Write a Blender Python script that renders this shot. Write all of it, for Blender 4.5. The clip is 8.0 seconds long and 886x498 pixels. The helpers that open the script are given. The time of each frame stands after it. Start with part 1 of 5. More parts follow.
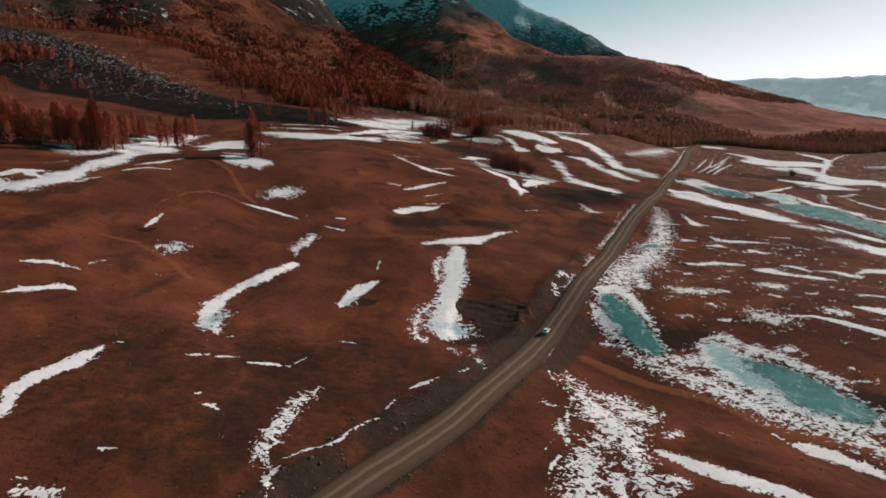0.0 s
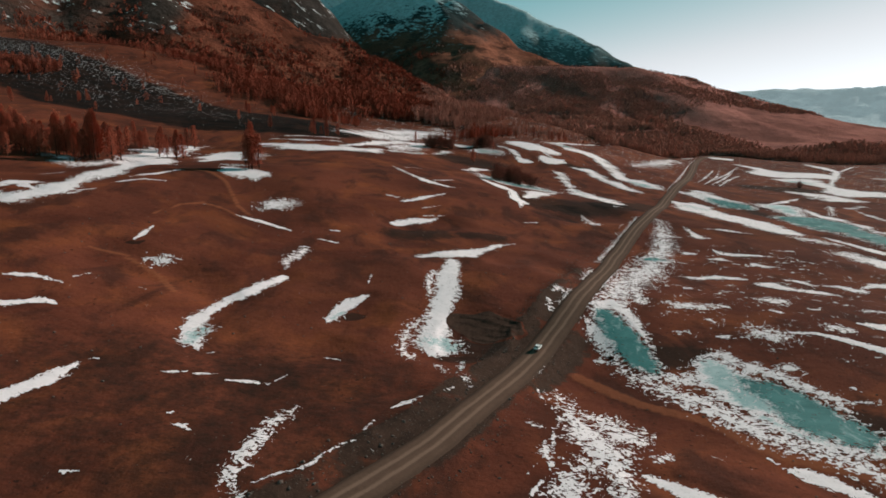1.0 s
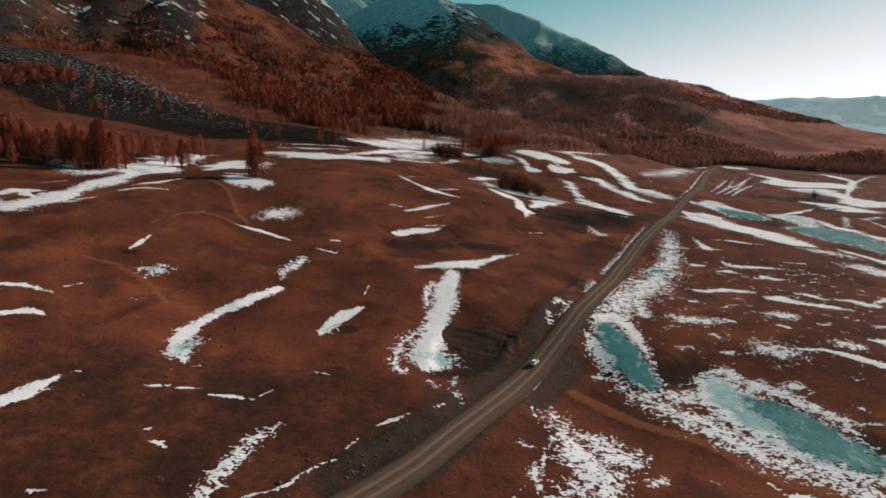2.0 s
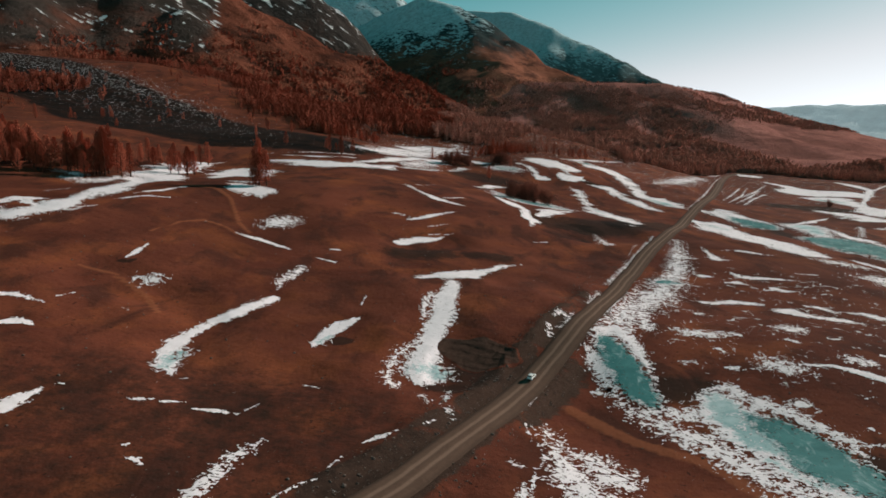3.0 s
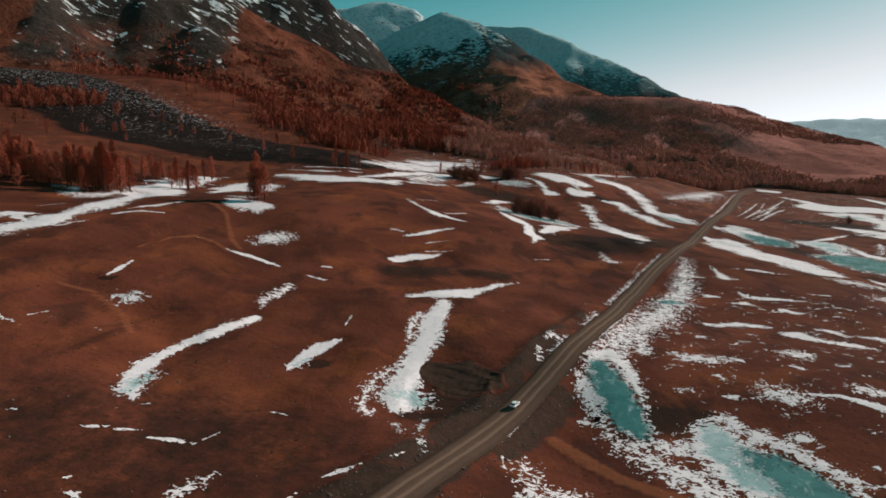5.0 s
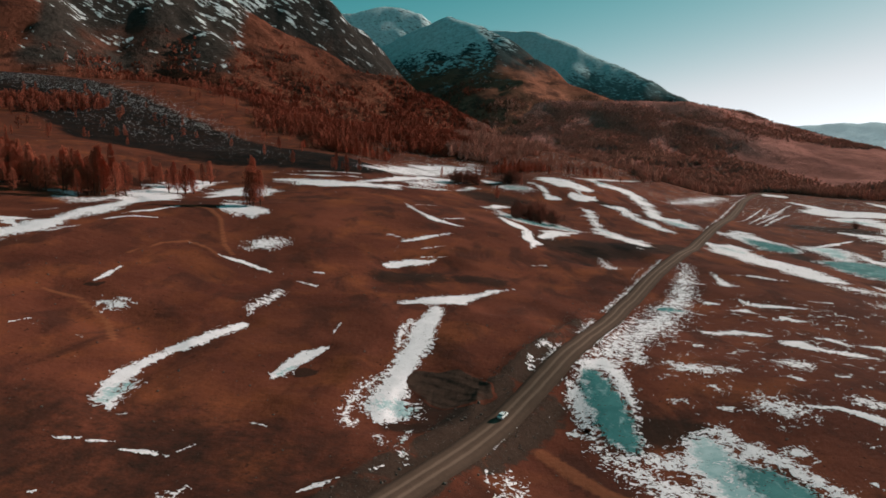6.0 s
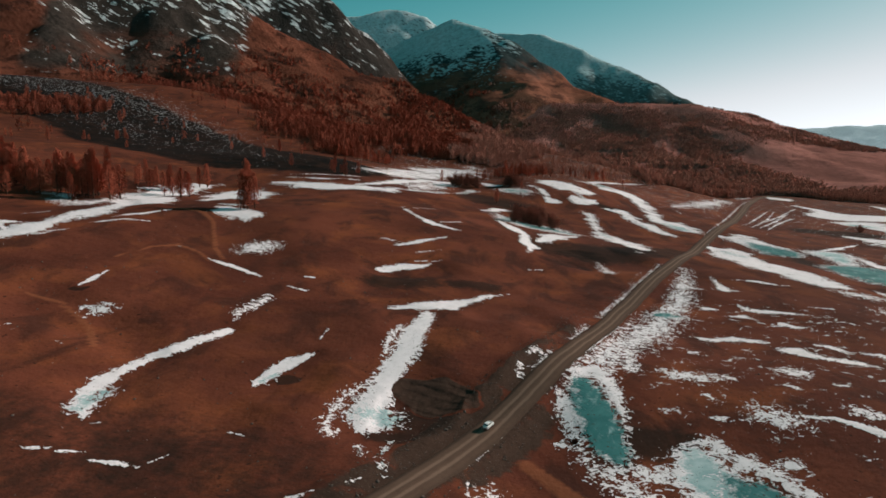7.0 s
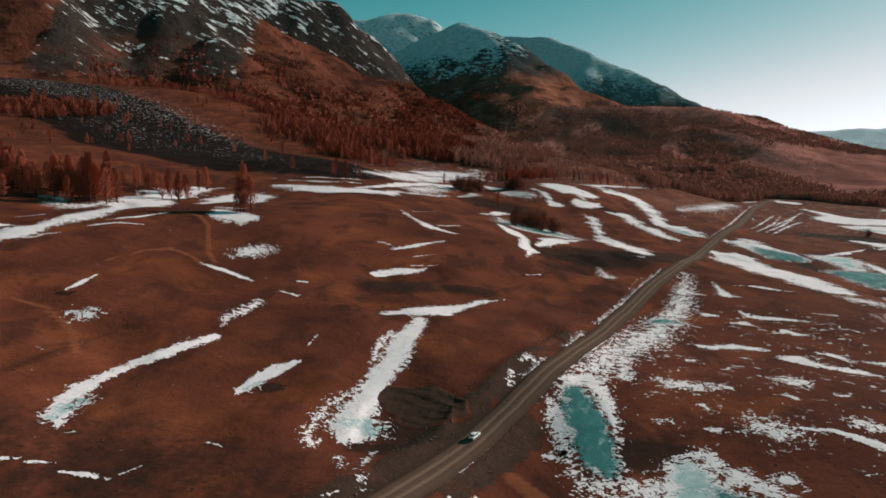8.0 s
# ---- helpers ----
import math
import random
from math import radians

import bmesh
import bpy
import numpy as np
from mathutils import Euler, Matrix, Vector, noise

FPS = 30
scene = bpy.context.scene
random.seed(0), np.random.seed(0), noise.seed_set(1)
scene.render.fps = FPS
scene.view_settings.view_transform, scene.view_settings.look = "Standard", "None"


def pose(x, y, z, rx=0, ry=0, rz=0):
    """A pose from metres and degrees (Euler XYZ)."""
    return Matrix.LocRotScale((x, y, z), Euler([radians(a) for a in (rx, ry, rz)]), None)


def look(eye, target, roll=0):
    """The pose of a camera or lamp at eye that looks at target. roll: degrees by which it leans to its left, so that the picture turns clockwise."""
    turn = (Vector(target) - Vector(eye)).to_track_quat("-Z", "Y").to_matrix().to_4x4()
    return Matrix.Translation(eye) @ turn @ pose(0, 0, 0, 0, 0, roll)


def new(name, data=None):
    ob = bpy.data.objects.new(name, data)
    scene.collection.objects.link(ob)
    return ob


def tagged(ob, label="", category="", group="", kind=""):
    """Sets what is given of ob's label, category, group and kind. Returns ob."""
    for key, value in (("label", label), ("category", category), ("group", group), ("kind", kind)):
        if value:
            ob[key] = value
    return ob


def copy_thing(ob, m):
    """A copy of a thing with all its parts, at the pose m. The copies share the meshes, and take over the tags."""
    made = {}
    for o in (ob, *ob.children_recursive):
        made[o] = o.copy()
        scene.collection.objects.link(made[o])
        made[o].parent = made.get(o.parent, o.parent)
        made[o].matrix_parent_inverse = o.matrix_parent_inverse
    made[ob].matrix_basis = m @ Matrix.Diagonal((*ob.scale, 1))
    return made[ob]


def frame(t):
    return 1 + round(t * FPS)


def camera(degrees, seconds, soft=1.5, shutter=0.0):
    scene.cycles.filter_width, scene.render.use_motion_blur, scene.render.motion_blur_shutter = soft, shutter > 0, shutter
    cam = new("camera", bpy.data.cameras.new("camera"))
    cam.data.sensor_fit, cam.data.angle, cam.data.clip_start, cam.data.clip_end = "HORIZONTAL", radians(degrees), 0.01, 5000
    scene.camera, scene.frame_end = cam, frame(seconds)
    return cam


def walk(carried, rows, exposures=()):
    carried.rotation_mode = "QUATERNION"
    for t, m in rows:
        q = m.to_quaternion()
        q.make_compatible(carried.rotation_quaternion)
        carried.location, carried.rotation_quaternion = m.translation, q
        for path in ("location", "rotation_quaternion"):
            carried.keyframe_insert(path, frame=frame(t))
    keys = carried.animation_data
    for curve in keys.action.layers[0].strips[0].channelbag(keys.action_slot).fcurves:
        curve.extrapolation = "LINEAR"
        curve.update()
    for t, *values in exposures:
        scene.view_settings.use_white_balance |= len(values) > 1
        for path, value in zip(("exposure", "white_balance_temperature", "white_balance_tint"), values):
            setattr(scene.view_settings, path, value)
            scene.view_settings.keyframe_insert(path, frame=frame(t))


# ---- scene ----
cam = camera(69.4, 8.0, 1.65)
METRES, EYE, TILT, LEAN, TURN = 55.0, 66.0, -12.7, 0.0, 0.0
ROWS = [
    (0.0, 0.0, 0.0, 0.0, 0.0, 0.0, -0.0),
    (0.5, 0.0523, 0.0383, 0.0096, 0.4, 0.49, -0.08),
    (1.0, 0.106, 0.0771, 0.019, 0.78, 0.94, -0.17),
    (1.5, 0.1573, 0.116, 0.0293, 1.37, 1.33, -0.32),
    (3.0, 0.2996, 0.2313, 0.061, 3.21, 2.31, -0.76),
    (3.5, 0.3447, 0.2696, 0.0718, 3.77, 2.65, -0.89),
    (4.0, 0.3903, 0.3079, 0.0817, 4.27, 2.96, -0.99),
    (4.5, 0.4377, 0.3472, 0.0917, 4.61, 3.26, -1.06),
    (6.0, 0.5759, 0.4652, 0.1202, 5.5, 3.88, -1.27),
    (6.5, 0.6216, 0.5054, 0.1298, 5.8, 4.0, -1.34),
    (7.0, 0.6673, 0.5456, 0.139, 6.0, 4.11, -1.38),
    (7.5, 0.713, 0.5869, 0.1491, 6.32, 4.22, -1.45),
    (8.0, 0.7601, 0.6291, 0.159, 6.71, 4.35, -1.54),
]
walk(cam, [(t, pose(0, 0, EYE, TILT, LEAN, TURN) @ pose(METRES * x, METRES * y, METRES * z, 90 + pitch, roll, yaw)) for t, x, y, z, yaw, pitch, roll in ROWS])

# ---- sky and sun: low sun ahead of the viewer on the valley side ----
SUN_AZ, SUN_EL = radians(58), radians(24)   # azimuth clockwise from +y
sky_world = bpy.data.worlds.new("sky_world")
scene.world = sky_world
sky_world.use_nodes = True
wt = sky_world.node_tree
wt.nodes.clear()
sky = wt.nodes.new("ShaderNodeTexSky")
sky.sky_type = "NISHITA"
sky.sun_disc = False
sky.sun_elevation, sky.sun_rotation = SUN_EL, SUN_AZ
sky.altitude, sky.air_density, sky.dust_density, sky.ozone_density = 1400, 1.0, 0.6, 1.0
bright = wt.nodes.new("ShaderNodeRGBToBW")
span = wt.nodes.new("ShaderNodeMapRange")
span.interpolation_type = "SMOOTHSTEP"
span.inputs["From Min"].default_value, span.inputs["From Max"].default_value = 1.5, 8.3
tint = wt.nodes.new("ShaderNodeMix")        # deep teal overhead, pale towards the sun
tint.data_type = "RGBA"
tint.inputs[6].default_value, tint.inputs[7].default_value = (0.07, 0.90, 1.0, 1), (0.96, 1.01, 1.06, 1)
lit = wt.nodes.new("ShaderNodeMix")
lit.data_type, lit.blend_type = "RGBA", "MULTIPLY"
lit.inputs[0].default_value = 1.0
back = wt.nodes.new("ShaderNodeBackground")
back.inputs["Strength"].default_value = 0.098
out = wt.nodes.new("ShaderNodeOutputWorld")
wt.links.new(sky.outputs[0], bright.inputs[0])
wt.links.new(bright.outputs[0], span.inputs["Value"])
wt.links.new(span.outputs["Result"], tint.inputs[0])
wt.links.new(bright.outputs[0], lit.inputs[6])
wt.links.new(tint.outputs[2], lit.inputs[7])
wt.links.new(lit.outputs[2], back.inputs["Color"])
wt.links.new(back.outputs[0], out.inputs["Surface"])

sun_data = bpy.data.lights.new("sun", "SUN")
sun_data.energy, sun_data.angle, sun_data.color = 4.6, radians(0.55), (1.0, 0.89, 0.80)
sun_way = Vector((math.sin(SUN_AZ) * math.cos(SUN_EL), math.cos(SUN_AZ) * math.cos(SUN_EL), math.sin(SUN_EL)))
sun = new("sun", sun_data)
sun.matrix_world = look(sun_way * 300, (0, 0, 0))
scene.view_settings.exposure = 0.0

# ---- materials ----
class Nodes:
    """Short-hand for one material's node tree."""

    def __init__(self, name):
        self.mat = bpy.data.materials.new(name)
        self.mat.use_nodes = True
        self.tree = self.mat.node_tree
        self.bsdf = next(n for n in self.tree.nodes if n.type == "BSDF_PRINCIPLED")
        self.pos = self.tree.nodes.new("ShaderNodeNewGeometry").outputs["Position"]

    def put(self, socket, value):
        if isinstance(value, bpy.types.NodeSocket):
            self.tree.links.new(value, socket)
        elif value is not None:
            socket.default_value = value

    def noise(self, scale, detail=4.0, rough=0.55, squash=None, warp=0.0):
        n = self.tree.nodes.new("ShaderNodeTexNoise")
        where = self.pos
        if squash:
            m = self.tree.nodes.new("ShaderNodeMapping")
            m.inputs["Scale"].default_value = squash[:3]
            m.inputs["Rotation"].default_value = (0, 0, squash[3] if len(squash) > 3 else 0)
            self.put(m.inputs["Vector"], where)
            where = m.outputs[0]
        self.put(n.inputs["Vector"], where)
        n.inputs["Scale"].default_value, n.inputs["Detail"].default_value = scale, detail
        n.inputs["Roughness"].default_value, n.inputs["Distortion"].default_value = rough, warp
        return n.outputs["Fac"]

    def streaks(self, scale, steep, long, detail=6.0, rough=0.6):
        """Noise drawn out along a line that runs down to the right at that steepness."""
        m = self.tree.nodes.new("ShaderNodeMapping")
        m.vector_type = "TEXTURE"
        m.inputs["Rotation"].default_value, m.inputs["Scale"].default_value = (0, steep, 0.25), (long, 1.5, 1.0)
        self.put(m.inputs["Vector"], self.pos)
        n = self.tree.nodes.new("ShaderNodeTexNoise")
        self.put(n.inputs["Vector"], m.outputs[0])
        n.inputs["Scale"].default_value, n.inputs["Detail"].default_value = scale, detail
        n.inputs["Roughness"].default_value, n.inputs["Distortion"].default_value = rough, 0.25
        return n.outputs["Fac"]

    def attr(self, name):
        n = self.tree.nodes.new("ShaderNodeAttribute")
        n.attribute_name = name
        return n.outputs["Fac"]

    def math(self, op, a, b=None, c=None):
        n = self.tree.nodes.new("ShaderNodeMath")
        n.operation = op
        for s, v in zip(n.inputs, (a, b, c)):
            self.put(s, v)
        return n.outputs[0]

    def band(self, v, lo, hi):
        n = self.tree.nodes.new("ShaderNodeMapRange")
        n.interpolation_type = "SMOOTHSTEP"
        self.put(n.inputs["Value"], v)
        n.inputs["From Min"].default_value, n.inputs["From Max"].default_value = lo, hi
        return n.outputs["Result"]

    def mix(self, fac, a, b):
        n = self.tree.nodes.new("ShaderNodeMix")
        n.data_type = "RGBA"
        self.put(n.inputs[0], fac)
        for s, v in ((n.inputs[6], a), (n.inputs[7], b)):
            self.put(s, (*v, 1) if isinstance(v, tuple) else v)
        return n.outputs[2]

    def height(self):
        n = self.tree.nodes.new("ShaderNodeSeparateXYZ")
        self.put(n.inputs[0], self.pos)
        return n.outputs["Z"]

    def facing(self, way):
        """How far the surface faces a fixed direction of the world, -1 to 1."""
        g = self.tree.nodes.new("ShaderNodeNewGeometry")
        n = self.tree.nodes.new("ShaderNodeVectorMath")
        n.operation = "DOT_PRODUCT"
        self.put(n.inputs[0], g.outputs["Normal"])
        n.inputs[1].default_value = way
        return n.outputs["Value"]

    def random(self):
        return self.tree.nodes.new("ShaderNodeObjectInfo").outputs["Random"]

    def island(self):
        return self.tree.nodes.new("ShaderNodeNewGeometry").outputs["Random Per Island"]

    def bump(self, height, distance, strength=1.0):
        n = self.tree.nodes.new("ShaderNodeBump")
        n.inputs["Strength"].default_value, n.inputs["Distance"].default_value = strength, distance
        self.put(n.inputs["Height"], height)
        self.put(self.bsdf.inputs["Normal"], n.outputs[0])

    def done(self, color, rough=0.9, metal=0.0, spec=0.3):
        self.put(self.bsdf.inputs["Base Color"], (*color, 1) if isinstance(color, tuple) else color)
        self.put(self.bsdf.inputs["Roughness"], rough)
        self.put(self.bsdf.inputs["Metallic"], metal)
        self.put(self.bsdf.inputs["Specular IOR Level"], spec)
        return self.mat


def turf_color(n):
    """Dry autumn steppe: rusty turf, paler orange grass, dark damp hollows with painted shade, gravel, dark slopes and
    flecks of snow that also stand in for far haze.
    """
    turf = n.mix(n.band(n.noise(0.018, 5, 0.6, warp=0.6), 0.36, 0.64), (0.095, 0.0270, 0.0170), (0.160, 0.0450, 0.0258))
    turf = n.mix(n.math("MULTIPLY", n.band(n.noise(0.035, 5, 0.55, warp=0.5), 0.47, 0.70), 0.8), turf, (0.232, 0.066, 0.027))
    turf = n.mix(n.math("MULTIPLY", n.band(n.noise(0.06, 5, 0.6, squash=(1, 0.6, 1, 0.5), warp=0.5), 0.46, 0.66), 0.8), turf, (0.052, 0.0200, 0.0147))
    turf = n.mix(n.math("MULTIPLY", n.band(n.noise(1.1, 5, 0.7), 0.45, 0.75), 0.4), turf, (0.042, 0.017, 0.012))
    turf = n.mix(n.math("MULTIPLY", n.band(n.noise(2.6, 3, 0.7), 0.58, 0.74), 0.35), turf, (0.25, 0.12, 0.075))
    turf = n.mix(n.math("MULTIPLY", n.band(n.noise(0.55, 3, 0.6), 0.66, 0.70), 0.75), turf, (0.022, 0.012, 0.010))
    turf = n.mix(n.math("MULTIPLY", n.band(n.noise(0.009, 4, 0.5, warp=0.8), 0.44, 0.62), 0.35), turf, (0.066, 0.0215, 0.0140))
    trod = n.math("MULTIPLY_ADD", n.noise(0.25, 5, 0.65), 0.8, -0.4)
    turf = n.mix(n.math("MULTIPLY", n.band(n.math("ADD", n.attr("path"), trod), 0.3, 0.8), 0.65), turf, (0.245, 0.080, 0.038))
    soil = n.mix(n.noise(0.7, 6, 0.7), (0.028, 0.0165, 0.0125), (0.074, 0.042, 0.031))
    soil = n.mix(n.math("MULTIPLY", n.band(n.noise(3.5, 3, 0.6), 0.58, 0.7), 0.5), soil, (0.17, 0.115, 0.09))
    g = n.math("ADD", n.attr("gravel"), n.math("MULTIPLY_ADD", n.noise(0.35, 5, 0.65), 0.9, -0.45))
    color = n.mix(n.band(g, 0.35, 0.62), turf, soil)
    # damp ground; the same mask paints the shade of pits and banks
    damp_shade = n.math("ADD", n.attr("damp_shade"), n.math("MULTIPLY_ADD", n.noise(0.3, 5, 0.7), 0.9, -0.45))
    color = n.mix(n.math("MULTIPLY", n.band(damp_shade, 0.3, 0.75), 0.8), color, (0.022, 0.015, 0.012))
    dark_slope = n.mix(n.band(n.noise(0.06, 6, 0.7, squash=(1, 1.6, 1, 0.3)), 0.4, 0.7), (0.008, 0.0065, 0.006), (0.034, 0.016, 0.011))
    k = n.math("ADD", n.attr("dark_slope"), n.math("MULTIPLY_ADD", n.noise(0.03, 5, 0.65), 0.7, -0.35))
    color = n.mix(n.band(k, 0.35, 0.6), color, dark_slope)
    dust = n.math("ADD", n.attr("frost_haze"), n.math("MULTIPLY_ADD", n.noise(0.30, 8, 0.72, squash=(0.85, 0.9, 1, -0.35), warp=0.8), 5.4, -2.7))
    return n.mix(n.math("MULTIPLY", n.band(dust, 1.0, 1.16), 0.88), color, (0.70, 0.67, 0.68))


def turf_relief(n):
    n.bump(n.math("ADD", n.noise(0.35, 6, 0.62), n.math("MULTIPLY", n.noise(2.2, 4, 0.7), 0.25)), 0.8, 0.4)


def turf_material():
    n = Nodes("steppe_turf")
    color = turf_color(n)
    turf_relief(n)
    return n.done(color, 1.0, 0, 0.03)


def mountain_material(name, grass, bare, snow_from, snow_full, shade_snow, haze=None, glow=0.0, thin=0.45, streaky=2.4, snow=(0.8, 0.82, 0.83), least=1.08, grown=0.5, relief=14.0, patchy=0.75, clumps=0.4):
    """Grass low down, dark scree and rock above, snow lying in streaks and on the side turned from the sun."""
    n = Nodes(name)
    z = n.height()
    turf = n.mix(n.band(n.noise(0.006, 6, 0.62), 0.38, 0.62), tuple(c * 0.55 for c in grass), grass)
    turf = n.mix(n.math("MULTIPLY", n.band(n.noise(0.035, 5, 0.7), 0.48, 0.7), 0.6), turf, tuple(c * 0.4 for c in grass))
    turf = n.mix(n.math("MULTIPLY", n.band(n.noise(0.013, 7, 0.7, squash=(1, 0.7, 2, 0.6)), 0.49, 0.60), patchy), turf, tuple(c * f for c, f in zip(grass, (0.24, 0.30, 0.36))))
    rock = n.mix(n.noise(0.03, 8, 0.72), tuple(c * 0.5 for c in bare), tuple(c * 1.7 for c in bare))
    up = n.math("ADD", z, n.math("MULTIPLY_ADD", n.noise(0.004, 6, 0.62), 520, -260))
    up = n.math("ADD", up, n.math("MULTIPLY_ADD", n.attr("rock"), 400, -400))
    color = n.mix(n.band(up, snow_from - 60, snow_from + 60), turf, rock)
    streak = n.math("MULTIPLY_ADD", n.streaks(0.085, 0.6, 4.5, 7.0, 0.66), streaky, 0.5 - streaky / 2)
    lee = n.math("MULTIPLY", n.facing((-0.75, -0.65, 0.1)), shade_snow)
    powder = n.math("MULTIPLY_ADD", n.band(n.noise(0.06, 8, 0.75), 0.35, 0.62), 1 - thin, thin)
    grow = n.band(z, snow_from - 40, snow_full)
    amount = n.math("ADD", n.math("ADD", n.math("MULTIPLY", streak, 1.5), n.math("MULTIPLY", grow, grown)), lee)
    amount = n.math("ADD", amount, n.math("MULTIPLY_ADD", n.noise(0.009, 4, 0.6, warp=0.6), clumps, -clumps / 2))
    color = n.mix(n.math("MULTIPLY", n.math("MULTIPLY", n.band(amount, least, least + 0.16), powder), n.band(up, snow_from - 110, snow_from)), color, snow)
    # haze goes into the base colour, with a glow to lift it
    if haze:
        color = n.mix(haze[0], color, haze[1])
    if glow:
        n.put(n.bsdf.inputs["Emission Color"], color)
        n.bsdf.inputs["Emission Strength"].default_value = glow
    n.bump(n.noise(0.05, 8, 0.7), relief, 0.7)
    return n.done(color, 1.0, 0, 0.0)


def plain(name, a, b, scale, rough=0.8, metal=0.0, spec=0.4, bump=0.0, detail=4):
    n = Nodes(name)
    v = n.noise(scale, detail, 0.6)
    if bump:
        n.bump(n.noise(scale * 2.3, detail, 0.65), bump, 0.8)
    return n.done(n.mix(v, a, b), rough, metal, spec)


def foliage(name, a, b):
    n = Nodes(name)
    c = n.mix(n.random(), a, b)
    c = n.mix(n.math("MULTIPLY", n.island(), 0.55), c, tuple(x * 0.5 for x in a))
    mat = n.done(c, 1.0, 0, 0.0)
    thin = n.tree.nodes.new("ShaderNodeBsdfTranslucent")
    n.put(thin.inputs["Color"], c)
    both = n.tree.nodes.new("ShaderNodeMixShader")
    both.inputs[0].default_value = 0.6
    n.put(both.inputs[1], n.bsdf.outputs[0])
    n.put(both.inputs[2], thin.outputs[0])
    end = next(k for k in n.tree.nodes if k.type == "OUTPUT_MATERIAL")
    n.put(end.inputs["Surface"], both.outputs[0])
    return mat


def snow_cover(name, ice, dark=(0.026, 0.142, 0.142), pale=(0.060, 0.215, 0.212)):
    """Old snow, firm inside and frayed into flecks with open gaps; over ponds, bare ice shows where it is deepest."""
    n = Nodes(name)
    deep = n.attr("deep")
    fine = n.math("ADD", n.math("MULTIPLY_ADD", n.noise(0.60, 4, 0.58, squash=(0.9, 1.0, 1), warp=0.9), 6.6, -3.35), n.math("MULTIPLY_ADD", n.noise(1.6, 2, 0.5), 3.4, -1.72))
    fine = n.math("MULTIPLY", fine, n.attr("lace"))
    broad = n.math("MULTIPLY_ADD", n.noise(0.09, 5, 0.65, squash=(0.6, 1.2, 1, 0.1)), 8.0, -4.1)
    fray = n.math("ADD", deep, n.math("ADD", fine, n.math("MULTIPLY", broad, n.attr("far"))))
    snow = n.mix(n.band(n.noise(0.35, 6, 0.7), 0.35, 0.75), (0.88, 0.80, 0.825), (0.74, 0.67, 0.69))
    snow = n.mix(n.math("MULTIPLY", n.band(n.noise(1.9, 5, 0.75), 0.56, 0.70), 0.5), snow, (0.25, 0.18, 0.15))
    rough = 0.8
    if ice:
        core = n.mix(n.band(n.noise(0.10, 5, 0.6, warp=0.5), 0.35, 0.68), dark, pale)
        core = n.mix(n.math("MULTIPLY", n.band(n.noise(0.30, 8, 0.72, squash=(1, 0.5, 1, 0.6), warp=0.7), 0.50, 0.75), 0.55), core, (0.50, 0.62, 0.63))
        core = n.mix(n.band(n.noise(0.8, 5, 0.7), 0.62, 0.66), core, (0.05, 0.045, 0.04))
        bare = n.math("ADD", deep, n.math("MULTIPLY_ADD", n.noise(0.22, 8, 0.7), 6.0, -3.0))
        bare = n.math("ADD", bare, n.math("MULTIPLY_ADD", n.noise(1.1, 4, 0.7), 4.0, -2.0))
        shown = n.band(bare, ice - 0.7, ice + 0.9)
        snow = n.mix(shown, snow, core)
        rough = n.math("MULTIPLY_ADD", shown, -0.16, 0.85)
    n.bump(n.noise(0.9, 6, 0.65), 0.10, 0.5)
    mat = n.done(snow, rough, 0, 0.12)
    gap = n.tree.nodes.new("ShaderNodeBsdfTransparent")
    both = n.tree.nodes.new("ShaderNodeMixShader")
    n.put(both.inputs[0], n.band(fray, -0.06, 0.12))
    n.put(both.inputs[1], gap.outputs[0])
    n.put(both.inputs[2], n.bsdf.outputs[0])
    n.put(next(k for k in n.tree.nodes if k.type == "OUTPUT_MATERIAL").inputs["Surface"], both.outputs[0])
    return mat


def road_material():
    """Packed gravel with paler wheel tracks and a loose dark crown and edges."""
    n = Nodes("road_gravel")
    c = n.mix(n.noise(0.25, 6, 0.65), (0.086, 0.050, 0.036), (0.138, 0.083, 0.061))
    d = n.attr("across")
    wob = n.math("MULTIPLY_ADD", n.noise(0.12, 4, 0.6), 0.9, -0.45)
    e = n.math("ABSOLUTE", n.math("ADD", d, wob))
    track = n.band(n.math("ABSOLUTE", n.math("SUBTRACT", e, 1.35)), 0.85, 0.15)
    c = n.mix(n.math("MULTIPLY", track, 0.55), c, (0.265, 0.168, 0.124))
    edge = n.band(e, 3.0, 4.3)
    c = n.mix(n.math("MULTIPLY", edge, 0.75), c, (0.06, 0.038, 0.028))
    c = n.mix(n.math("MULTIPLY", n.band(n.noise(2.4, 4, 0.7), 0.55, 0.72), 0.18), c, (0.04, 0.03, 0.025))
    n.bump(n.noise(1.2, 5, 0.6), 0.12, 0.7)
    return n.done(c, 1.0, 0, 0.04)


TURF, ROAD_MAT = turf_material(), road_material()
OLD_SNOW, POND_ICE, MELT_ICE = snow_cover("old_snow", 0), snow_cover("pond_ice", -0.1), snow_cover("melt_ice", 0.9)
GLAZE = snow_cover("snow_glazed_ice", 1.3, (0.26, 0.41, 0.42), (0.52, 0.62, 0.63))
# teal of shaded drift ends, put into the colour; also ice in gullies
SHADE_ICE = snow_cover("shade_ice_tint", 0.15, (0.27, 0.41, 0.42), (0.47, 0.57, 0.585))
BARK = plain("larch_bark", (0.055, 0.028, 0.02), (0.11, 0.06, 0.042), 2.0, 0.95, 0, 0.1)
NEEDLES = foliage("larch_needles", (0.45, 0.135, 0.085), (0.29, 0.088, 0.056))
